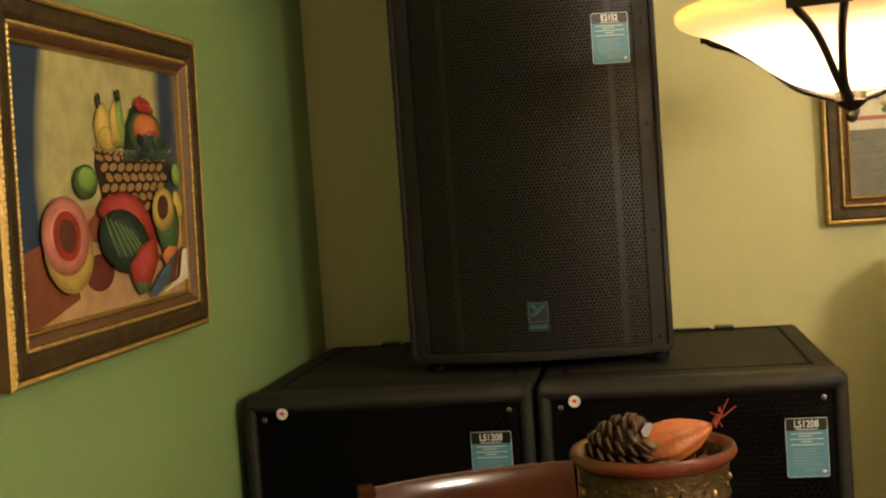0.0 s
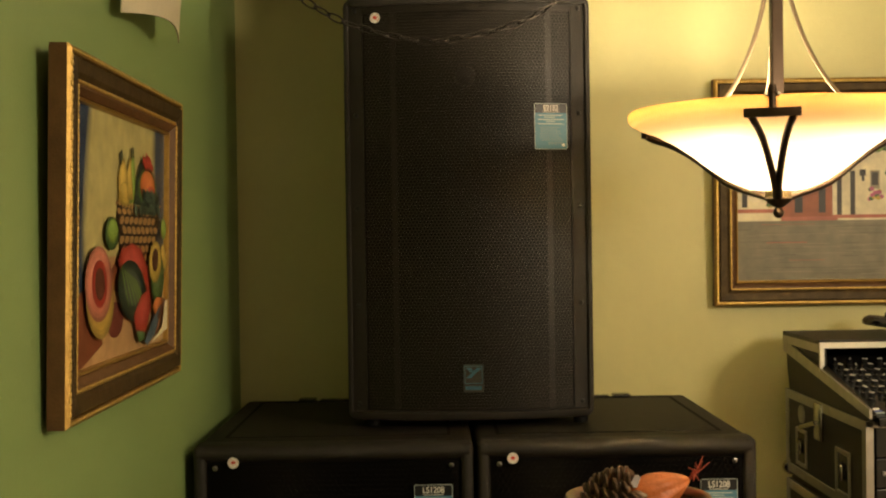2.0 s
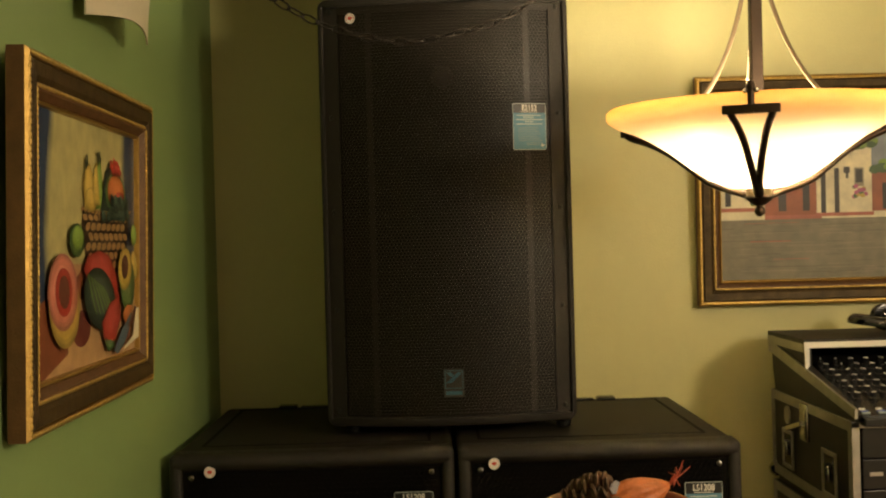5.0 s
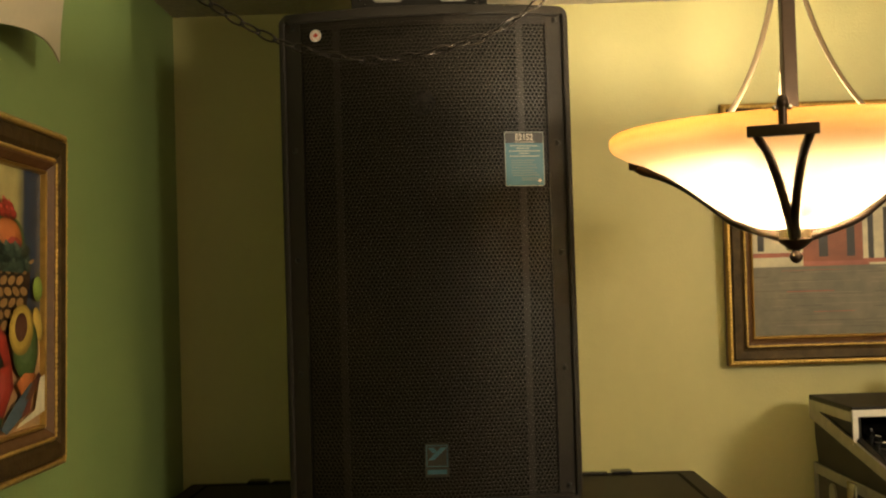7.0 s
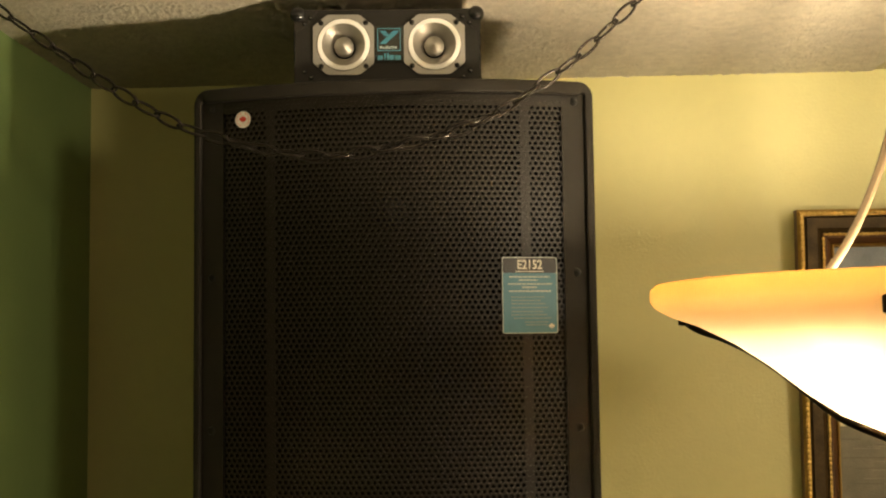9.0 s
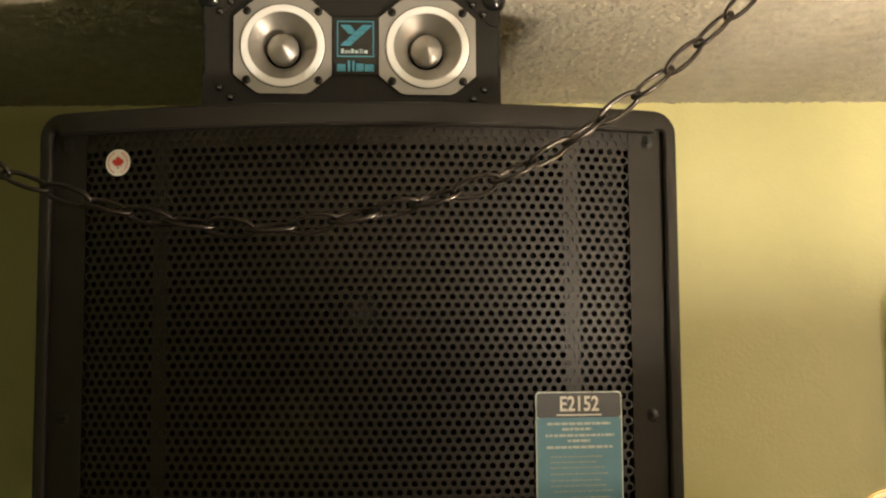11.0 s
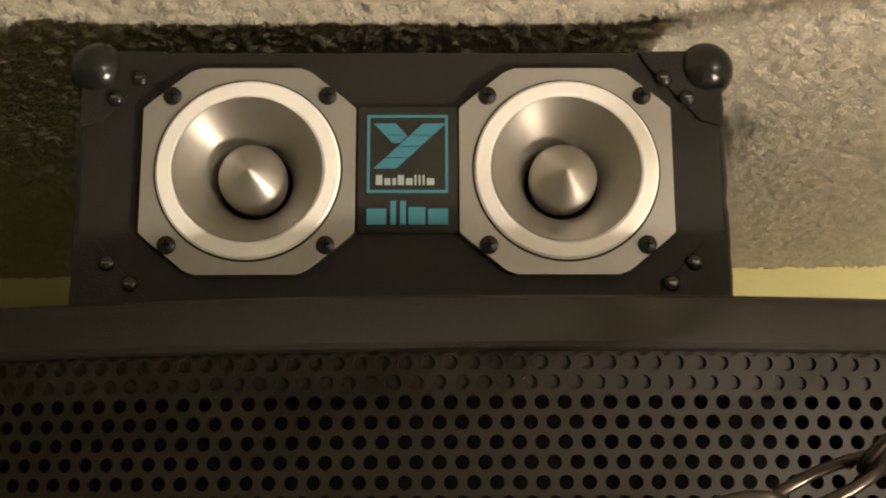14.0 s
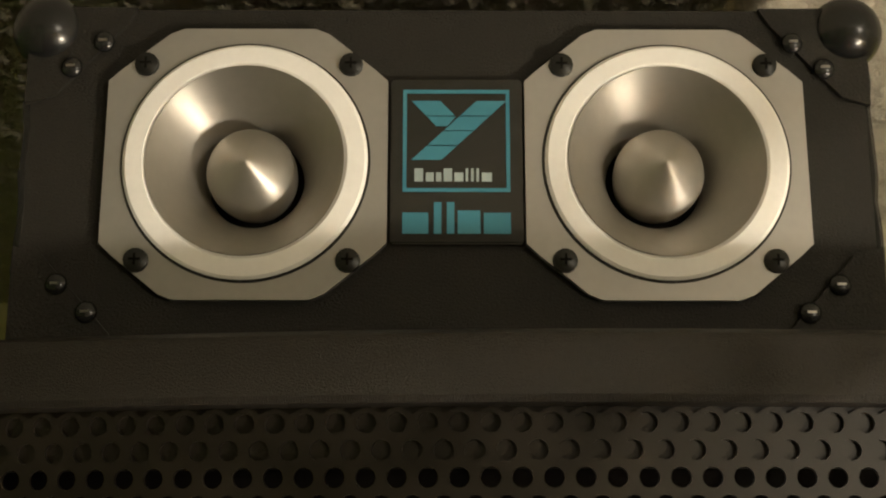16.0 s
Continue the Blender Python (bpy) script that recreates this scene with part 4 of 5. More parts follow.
def fruit_painting():
    w, h, fw = 0.80, 0.560, 0.074
    pic = thing("picture", "framed oil painting of a fruit basket in an antiqued gilt frame", "picture", "framed paintings")
    # hangs on the west wall and leans a little out at the top
    pic.matrix_basis = Matrix.Translation((0.010, -1.848, 1.331)) @ Matrix.Rotation(radians(1.3), 4, "Y") @ Matrix.Rotation(radians(90), 4, "Z") @ Matrix.Rotation(radians(90), 4, "X")
    picture_frame(w, h, fw, pic)
    cw, chh = w - 2 * fw, h - 2 * fw
    depth = [0]

    def put(name, colour, poly, parent=pic, label=""):
        depth[0] += 1
        m = Matrix.Translation((fw, fw, 0.0085 + 0.00003 * depth[0]))
        # shapes stay inside the canvas
        kind = name.split("_")[-1]
        # the heap above the basket's rim sits low
        if kind not in ("canvas", "curtain"):
            poly = [(a, b if b < 0.6 else 0.6 + (b - 0.6) * 0.74) for a, b in poly]
        poly = [(min(max(a, 0.0), 1.0) * cw, min(max(b, 0.0), 1.0) * chh) for a, b in poly]
        ob = part(name, prism(poly, 0.00002, m), tone(colour, 0.55) if kind in SHADED and parent is pic else PC[colour], parent, label)
        if kind in SHADED and parent is pic:
            # brushed in from a deep edge to a light middle
            gx, gy = sum(p[0] for p in poly) / len(poly), sum(p[1] for p in poly) / len(poly)
            for f, k in ((0.91, 0.78), (0.82, 1.0), (0.60, 1.12), (0.40, 1.28)) if kind not in ("grape", "berry") else ((0.8, 1.0), (0.4, 1.6)):
                depth[0] += 1
                sh = (1 - f) * 0.22
                inset = [(gx + (a - gx) * f - sh * 0.06, gy + (b - gy) * f + sh * 0.07) for a, b in poly]
                part("painted_shade", prism(inset, 0.00002, Matrix.Translation((fw, fw, 0.0085 + 0.00003 * depth[0]))), tone(colour, k) if k != 1.0 else PC[colour], ob)
        return ob
    put("canvas", "cream", [(0, 0), (1, 0), (1, 1), (0, 1)])
    # dark curtains whose edges melt into the cream
    for k in range(9):
        f = k / 8
        OILS["melt"] = [a + (b - a) * f for a, b in zip(OILS["cream"], OILS["blue"])]
        PC["melt"] = paint("oil_melt", OILS["melt"])
        o = 0.055 * (1 - f)
        put("painted_curtain", "melt", [(0, 0.1), (0.115 + o, 0.1), (0.095 + o, 0.55), (0.12 + o, 0.8), (0.15 + o, 1), (0, 1)])
        put("painted_curtain", "melt", [(0.89 - o, 1), (0.885 - o, 0.75), (0.91 - o, 0.45), (1, 0.42), (1, 1)])
    put("painted_table", "tan", [(0, 0), (1, 0), (1, 0.34), (0.7, 0.42), (0.3, 0.42), (0, 0.20)])
    put("painted_table", "rust", [(0, 0), (0.10, 0), (0.30, 0.07), (0.27, 0.20), (0.13, 0.30), (0, 0.26)])
    put("painted_shadow", "shadow", oval(0.42, 0.155, 0.085, 0.075))
    put("painted_shadow", "shadow", [(0.78, 0.02), (0.93, 0.06), (0.97, 0.24), (0.90, 0.22)])
    put("painted_shadow", "rust", [(0.28, 0.30), (0.45, 0.42), (0.95, 0.44), (0.98, 0.26), (0.7, 0.22)])
    bk = put("painted_basket", "basket", [(0.43, 0.655), (0.92, 0.655), (0.93, 0.58), (0.89, 0.43), (0.83, 0.37), (0.52, 0.37), (0.46, 0.43), (0.42, 0.58)], label="painted wicker basket")
    for r_ in range(6):
        for c_ in range(9):
            x = 0.455 + 0.053 * c_ + (0.026 if r_ % 2 else 0)
            y = 0.615 - 0.042 * r_
            if x < 0.90 - 0.006 * r_ and x > 0.445 + 0.008 * r_:
                put("painted_strand", "wicker", oval(x, y, 0.0255, 0.0165, (22 if r_ % 2 else -22) + 8 * math.sin(3 * c_ + r_), 12), bk)
    for c_ in range(16):
        put("painted_strand", "wicker", oval(0.425 + 0.0335 * c_, 0.662 - 0.02 * math.sin(math.pi * c_ / 15), 0.021, 0.010, 35, 12), bk)
    put("painted_pear", "yellow", [(0.44, 0.66), (0.425, 0.80), (0.455, 0.90), (0.49, 0.92), (0.53, 0.84), (0.56, 0.70), (0.55, 0.655)])
    put("painted_pear", "yellow", oval(0.505, 0.715, 0.062, 0.07))
    put("painted_banana", "lime", [(0.55, 0.66), (0.545, 0.80), (0.575, 0.945), (0.60, 0.95), (0.62, 0.80), (0.63, 0.68)])
    put("painted_banana", "yellow", [(0.53, 0.68), (0.52, 0.82), (0.55, 0.93), (0.565, 0.93), (0.575, 0.82), (0.59, 0.69)])
    for a, b in ((0.45, 0.91), (0.465, 0.93), (0.59, 0.965), (0.57, 0.955)):
        put("painted_stem", "dark", [(a, b - 0.03), (a + 0.012, b - 0.03), (a + 0.004, b + 0.03), (a - 0.012, b + 0.035)])
    put("painted_foliage", "dark", [(0.60, 0.66), (0.62, 0.80), (0.66, 0.90), (0.73, 0.95), (0.80, 0.90), (0.87, 0.78), (0.89, 0.66)])
    put("painted_foliage", "green", oval(0.76, 0.77, 0.115, 0.125))
    put("painted_mango", "orange", oval(0.765, 0.775, 0.093, 0.105, 15))
    put("painted_mango", "red", oval(0.80, 0.735, 0.055, 0.045, 25))
    put("painted_leaf", "grape", [(0.68, 0.66), (0.73, 0.735), (0.80, 0.755), (0.86, 0.72), (0.90, 0.64), (0.86, 0.60), (0.70, 0.61)])
    rr = random.Random(2)
    for k in range(26):
        put("painted_grape", "grape" if k % 3 else "dark", oval(0.61 + 0.29 * rr.random(), 0.615 + 0.11 * rr.random(), 0.024, 0.026, 0, 14))
    for k, (a, b) in enumerate(((0.70, 0.925), (0.735, 0.945), (0.77, 0.93), (0.72, 0.90), (0.755, 0.90), (0.79, 0.895))):
        put("painted_berry", "red", oval(a, b, 0.021, 0.023, 0, 14))
    put("painted_lime", "green", oval(0.348, 0.515, 0.068, 0.068))
    put("painted_lime", "lime", oval(0.355, 0.525, 0.052, 0.050))
    put("painted_fruit", "lime", oval(0.955, 0.54, 0.035, 0.05))
    put("painted_fruit", "yellow", oval(0.955, 0.40, 0.033, 0.07, 15))
    put("painted_papaya", "yellow", oval(0.235, 0.26, 0.128, 0.165, 12))
    pp = put("painted_papaya", "pink", oval(0.222, 0.315, 0.125, 0.15, 8), label="painted halved papaya")
    put("painted_flesh", "red", oval(0.226, 0.315, 0.072, 0.095, 8), pp)
    put("painted_seed", "seed", oval(0.228, 0.315, 0.045, 0.065, 8), pp)
    put("painted_melon", "red", [(0.40, 0.40), (0.44, 0.45), (0.55, 0.475), (0.66, 0.45), (0.74, 0.36), (0.77, 0.26), (0.5, 0.28)])
    wm = put("painted_melon", "dark", oval(0.565, 0.265, 0.172, 0.125, -28), label="painted watermelon")
    for k in range(6):
        put("painted_stripe", "lime", [(0.44 + 0.03 * k, 0.375 - 0.012 * k), (0.47 + 0.045 * k, 0.30 - 0.02 * k), (0.52 + 0.04 * k, 0.20), (0.523 + 0.04 * k, 0.205), (0.475 + 0.045 * k, 0.305 - 0.02 * k), (0.444 + 0.03 * k, 0.378 - 0.012 * k)], wm)
    put("painted_slice", "red", [(0.60, 0.09), (0.575, 0.16), (0.66, 0.24), (0.77, 0.27), (0.785, 0.17), (0.72, 0.07), (0.65, 0.055)])
    put("painted_slice", "green", [(0.60, 0.09), (0.65, 0.055), (0.72, 0.07), (0.70, 0.04), (0.64, 0.03)])
    put("painted_avocado", "green", oval(0.865, 0.315, 0.088, 0.125, 5))
    av = put("painted_avocado", "yellow", oval(0.835, 0.385, 0.082, 0.098, -8), label="painted halved avocado")
    put("painted_pit", "seed", oval(0.832, 0.395, 0.042, 0.055, -8), av)
    put("painted_pepper", "orange", [(0.80, 0.18), (0.86, 0.22), (0.93, 0.21), (0.90, 0.15), (0.84, 0.13)])
    put("painted_knife", "steel", [(0.70, 0.03), (0.78, 0.10), (0.90, 0.18), (0.93, 0.17), (0.83, 0.05), (0.74, 0.005)])
    put("painted_knife", "seed", [(0.86, 0.12), (0.955, 0.215), (0.975, 0.195), (0.90, 0.11)])
    put("painted_cloth", "pale", [(0.80, 0.015), (1.0, 0.055), (1.0, 0.20), (0.965, 0.19), (0.93, 0.07), (0.82, 0.03)])


def street_painting():
    w, h, fw = 0.98, 0.655, 0.072
    pic = thing("picture", "framed oil painting of a village street in an antiqued gilt frame", "picture", "framed paintings")
    pic.matrix_basis = Matrix.Translation((1.381, -0.012, 1.394)) @ Matrix.Rotation(radians(90 + 1.2), 4, "X")
    picture_frame(w, h, fw, pic)
    cw, chh = w - 2 * fw, h - 2 * fw
    depth = [0]

    def put(name, colour, x0, x1, z0, z1, label="", parent=pic):
        depth[0] += 1
        m = Matrix.Translation((fw, fw, 0.0085 + 0.00003 * depth[0]))
        poly = [(max(0, min(cw, a)), max(0, min(chh, b))) for a, b in ((x0, z0), (x1, z0), (x1, z1), (x0, z1))]
        return part(name, prism(poly, 0.00002, m), PC[colour], parent, label)

    def blob(name, colour, cx, cz, rx, rz, parent=pic):
        depth[0] += 1
        m = Matrix.Translation((fw, fw, 0.0085 + 0.00003 * depth[0]))
        return part(name, prism([(max(0, min(cw, a)), max(0, min(chh, b))) for a, b in oval(cx, cz, rx, rz, 0, 16)], 0.00002, m), PC[colour], parent)
    put("canvas", "sky", 0, cw, 0, chh)
    for cx, cz, rx in ((0.35, 0.46, 0.12), (0.52, 0.43, 0.10), (0.66, 0.47, 0.12)):
        blob("painted_cloud", "cloud", cx, cz, rx, 0.022)
    st = put("painted_street", "grey", 0, cw, 0, 0.172, "painted grey street")
    rr = random.Random(6)
    for k in range(110):
        x, z, ln = rr.uniform(0, cw - 0.05), rr.uniform(0.005, 0.165), rr.uniform(0.03, 0.22)
        put("painted_streak", ("greyl", "greyd", "greyl", "greyd")[k % 4] if k % 19 else "kerb", x, x + ln, z, z + rr.uniform(0.0008, 0.0026), parent=st)
    put("painted_walk", "pale", 0, cw, 0.172, 0.196)
    hs = put("painted_house", "pale", 0, 0.13, 0.196, 0.40, "painted white house")
    put("painted_plinth", "kerb", 0, 0.135, 0.196, 0.207, parent=hs)
    put("painted_window", "black", 0.012, 0.028, 0.212, 0.26, parent=hs)
    put("painted_window", "black", 0.058, 0.078, 0.25, 0.33, parent=hs)
    for k in range(8):
        blob("painted_flower", ("flower", "leaf", "yellow")[k % 3], 0.075 + 0.03 * rr.random(), 0.216 + 0.02 * rr.random(), 0.009, 0.006)
    br = put("painted_house", "brick", 0.125, 0.285, 0.178, 0.36, "painted red house")
    put("painted_door", "black", 0.165, 0.188, 0.195, 0.33, parent=br)
    put("painted_door", "black", 0.235, 0.255, 0.195, 0.33, parent=br)
    put("painted_plinth", "kerb", 0.125, 0.29, 0.172, 0.184, parent=br)
    wh = put("painted_house", "pale", 0.275, 0.435, 0.185, 0.375, "painted white house")
    put("painted_plinth", "kerb", 0.275, 0.44, 0.178, 0.188, parent=wh)
    put("painted_door", "black", 0.288, 0.302, 0.188, 0.315, parent=wh)
    put("painted_door", "black", 0.327, 0.341, 0.188, 0.315, parent=wh)
    put("painted_window", "black", 0.330, 0.340, 0.35, 0.39, parent=wh)
    put("painted_window", "greyl", 0.385, 0.412, 0.262, 0.315, parent=wh)
    put("painted_window", "black", 0.389, 0.408, 0.272, 0.310, parent=wh)
    put("painted_lantern", "black", 0.360, 0.368, 0.285, 0.30, parent=wh)
    put("painted_lantern", "black", 0.354, 0.372, 0.30, 0.318, parent=wh)
    for k in range(14):
        blob("painted_flower", ("flower", "flower", "leaf", "yellow")[k % 4], 0.382 + 0.04 * rr.random(), 0.232 + 0.032 * rr.random(), 0.007, 0.006)
    for k in range(16):
        blob("painted_tree", "leaf" if k % 3 else "lime", 0.40 + 0.07 * rr.random() - 0.03, 0.375 + 0.03 * rr.random(), 0.016, 0.010)
    bw = put("painted_house", "brick", 0.435, 0.66, 0.19, 0.30, "painted brown house")
    put("painted_door", "black", 0.465, 0.488, 0.195, 0.27, parent=bw)
    put("painted_door", "black", 0.56, 0.59, 0.195, 0.27, parent=bw)
    for k in range(22):
        blob("painted_tree", "leaf" if k % 3 else "lime", 0.44 + 0.2 * rr.random(), 0.305 + 0.03 * rr.random(), 0.016, 0.010)
    put("painted_house", "pale", 0.66, cw, 0.19, 0.36)


fruit_painting()
street_painting()


# ---- flight cases and mixer ----
CX0, CX1, CY0, CY1 = 1.555, 2.07, -0.80, -0.15


def corner_ball(c, parent):
    return part("ball_corner", ball(c, 0.021, 14), CHROME, parent, smooth=180)


def butterfly_latch(y, z, parent, s=1.0):
    """A recessed latch on the case side: dish with a raised rim and a folding tongue."""
    x = CX0
    d = part("latch", block(x - 0.003, x + 0.001, y - 0.052 * s, y + 0.052 * s, z - 0.055 * s, z + 0.055 * s), PLASTIC, parent, "recessed butterfly latch in a metal dish")
    for q in ((y - 0.056 * s, y - 0.044 * s, z - 0.06 * s, z + 0.06 * s), (y + 0.044 * s, y + 0.056 * s, z - 0.06 * s, z + 0.06 * s), (y - 0.044 * s, y + 0.044 * s, z - 0.06 * s, z - 0.048 * s), (y - 0.044 * s, y + 0.044 * s, z + 0.048 * s, z + 0.06 * s)):
        part("dish_rim", block(x - 0.007, x - 0.001, q[0], q[1], q[2], q[3], 0.002), EDGE, d)
    part("twist_tab", ball((x - 0.008, y, z), 0.018 * s, 12, (0.4, 0.5, 1.25)), CHROME, d, smooth=180)
    part("pivot", rod((x - 0.004, y + 0.02 * s, z + 0.02 * s), (x - 0.012, y + 0.02 * s, z + 0.02 * s), 0.006, 10), CHROME, d, smooth=40)
    return d


def side_edges(parent, z0, z1, w=0.024):
    """Aluminium angle along the edges of the visible sides."""
    x = CX0
    for y0, y1, a, b in ((CY0, CY1, z1 - w, z1), (CY0, CY1, z0, z0 + w), (CY0, CY0 + w, z0 + w, z1 - w), (CY1 - w, CY1, z0 + w, z1 - w)):
        part("edge_angle", block(x - 0.004, x + 0.001, y0, y1, a, b, 0.001), EDGE, parent)
    for a, b, c, d in ((CX0, CX1, z1 - w * 0.6, z1), (CX0, CX1, z0, z0 + w * 0.6), (CX0, CX0 + w * 0.6, z0, z1), (CX1 - w * 0.6, CX1, z0, z1)):
        part("edge_angle", block(a - 0.004, b, CY0 - 0.004, CY0 + 0.001, c, d, 0.001), EDGE, parent)


def rack_panel(parent, z0, z1, kind):
    y = CY0 + 0.004
    f = part("rack_unit", block(CX0 + 0.02, CX1 - 0.02, y - 0.006, y + 0.2, z0, z1 - 0.003, 0.002), PLASTIC, parent, "black rack unit")
    if kind == "vent":
        for k in range(11):
            x = CX0 + 0.11 + 0.02 * k
            for zz in (z0 + 0.012, z0 + 0.035):
                part("vent_slot", block(x, x + 0.013, y - 0.0075, y - 0.0055, zz, zz + 0.016), CASE, f)
        part("led", ball((CX0 + 0.085, y - 0.008, z0 + 0.012), 0.0025, 8), WHITE, f)
        part("switch", block(CX0 + 0.035, CX0 + 0.065, y - 0.010, y - 0.005, z0 + 0.03, z0 + 0.038), EDGE, f)
    if kind == "player":
        part("print_bar", block(CX0 + 0.035, CX0 + 0.043, y - 0.0072, y - 0.0058, z0 + 0.02, z1 - 0.025), WHITE, f)
        part("window", block(CX0 + 0.07, CX0 + 0.30, y - 0.0075, y - 0.0055, z0 + 0.02, z1 - 0.02, 0.002), BADGE, f)
        for k in range(5):
            part("button", block(CX0 + 0.32 + 0.022 * k, CX0 + 0.335 + 0.022 * k, y - 0.009, y - 0.005, z0 + 0.025, z0 + 0.035, 0.001), SCREW, f)
    return f


def upper_case():
    fc = thing("flight_case", "black aluminium-edged flight case with slanted mixer well, stacked on another", "flight case", "stacked flight cases")
    z0, z1 = 0.940, 1.168
    part("body", block(CX0, CX1, CY0 + 0.02, CY1, z0, z1), CASE, fc)
    side_edges(fc, z0, z1)
    butterfly_latch(-0.30, 1.025, fc, 0.85)
    butterfly_latch(-0.64, 1.020, fc, 0.95)
    # lever clasp across the joint
    cl = part("clasp", block(CX0 - 0.010, CX0 - 0.001, -0.485, -0.425, 1.07, 1.165, 0.003), CHROME, fc, "chromed clasp", smooth=40)
    part("clasp_lever", rod((CX0 - 0.014, -0.33, 1.085), (CX0 - 0.014, -0.46, 1.115), 0.007, 10), CHROME, cl, smooth=40)
    part("round_plate", rod((CX0 - 0.006, -0.30, 1.115), (CX0 - 0.001, -0.30, 1.115), 0.024, 20), EDGE, fc, smooth=40)
    part("round_plate", rod((CX0 - 0.004, -0.17, 0.958), (CX0 - 0.001, -0.17, 0.958), 0.018, 20), EDGE, fc, smooth=40)
    for y in (CY0, CY1):
        corner_ball((CX0 + 0.006, y, z0 + 0.006), fc)
    # sloping head: two cheeks, back, lid and nose
    cheek = [(-0.165, 1.168), (-0.145, 1.225), (-0.135, 1.3135), (-0.46, 1.3135), (-0.46, 1.262), (-0.825, 1.186), (-0.80, 1.168)]
    for x0, x1 in ((CX0 + 0.004, CX0 + 0.016), (CX1 - 0.016, CX1 - 0.004)):
        part("cheek", prism(cheek, x1 - x0, Matrix.Translation((x0, 0, 0)) @ Matrix(((0, 0, 1, 0), (1, 0, 0, 0), (0, 1, 0, 0), (0, 0, 0, 1)))), CASE, fc)
    to_side = Matrix.Translation((CX0 - 0.003, 0, 0)) @ Matrix(((0, 0, 1, 0), (1, 0, 0, 0), (0, 1, 0, 0), (0, 0, 0, 1)))
    for poly in ([(-0.130, 1.306), (-0.83, 1.200), (-0.83, 1.178), (-0.135, 1.272)], [(-0.130, 1.316), (-0.46, 1.316), (-0.46, 1.294), (-0.130, 1.294)]):
        part("edge_angle", prism(poly, 0.006, to_side @ Matrix.Translation((0, 0, -0.001 * len(fc.children) * 0.05))), EDGE, fc)
    part("lid", block(CX0 - 0.004, CX1 + 0.004, -0.462, -0.130, 1.314, 1.327, 0.002), CASE, fc)
    part("back_panel", block(CX0 + 0.016, CX1 - 0.016, -0.165, -0.150, 1.168, 1.314), CASE, fc)
    part("lid_edge", block(CX0 - 0.004, CX1 + 0.004, -0.468, -0.460, 1.306, 1.321, 0.001), WHITE, fc, "bright aluminium lip")
    part("lid_edge", block(CX0 - 0.004, CX0 + 0.008, -0.470, -0.462, 1.245, 1.306, 0.001), WHITE, fc)
    part("nose", block(CX0 + 0.016, CX1 - 0.016, -0.835, -0.80, 1.160, 1.180, 0.003), PLASTIC, fc)
    rack_panel(fc, 1.085, 1.16, "plain")
    rack_panel(fc, 1.015, 1.085, "vent")
    rack_panel(fc, 0.955, 1.015, "player")


def mixer():
    mx = thing("mixer", "black audio mixer with many knobs and a lit green key", "mixer")
    a, b = Vector((0, -0.24, 1.295)), Vector((0, -0.815, 1.183))
    d = (b - a).normalized()
    up = Vector((0, d.z, -d.y))
    if up.z < 0:
        up = -up
    bm = bmesh.new()
    x0, x1 = CX0 + 0.018, CX1 - 0.018
    lo = -0.02
    vs = [bm.verts.new(p) for p in ((x0, a.y, a.z), (x1, a.y, a.z), (x1, b.y, b.z), (x0, b.y, b.z), (x0, a.y, a.z + lo), (x1, a.y, a.z + lo), (x1, b.y, b.z + lo), (x0, b.y, b.z + lo))]
    for f in ((0, 1, 2, 3), (4, 5, 6, 7), (0, 1, 5, 4), (1, 2, 6, 5), (2, 3, 7, 6), (3, 0, 4, 7)):
        bm.faces.new([vs[k] for k in f])
    pn = part("panel", bm, PLASTIC, mx)
    L = (b - a).length
    turn = up.to_track_quat("Z", "Y").to_matrix().to_4x4()
    knob = finish("knob", lathe([(0.0105, 0), (0.0100, 0.006), (0.0075, 0.008), (0.0068, 0.019), (0.0, 0.0195)], 12), PLASTIC, 40)
    cap = finish("knob_cap", block(-0.0012, 0.0012, -0.006, 0.0065, 0.0193, 0.0202), WHITE)
    rnd = random.Random(9)
    for r_ in range(7):
        for c_ in range(12):
            p = a + d * (0.20 + 0.046 * r_) + Vector((x0 + 0.026 + 0.0385 * c_, 0, 0))
            k = new("knob", knob)
            k.parent = mx
            k.matrix_basis = Matrix.Translation(p) @ turn @ Matrix.Rotation(rnd.uniform(-2.2, 2.2), 4, "Z")
            i = new("knob_cap", cap)
            i.parent = k
    for c_ in range(12):
        x = x0 + 0.012 + 0.0385 * c_
        for off, w, material in ((0.545, 0.014, WHITE), (0.560, 0.018, LEDBLUE), (0.572, 0.020, GREYPRINT)):
            p = a + d * (L * off / 0.585) + Vector((x, 0, 0))
            o = part("key", block(-w / 2, w / 2, -0.0035, 0.0035, 0, 0.004, 0.001), LEDGREEN if (material is GREYPRINT and c_ == 2) else material, mx)
            o.matrix_basis = Matrix.Translation(p) @ turn
    return mx


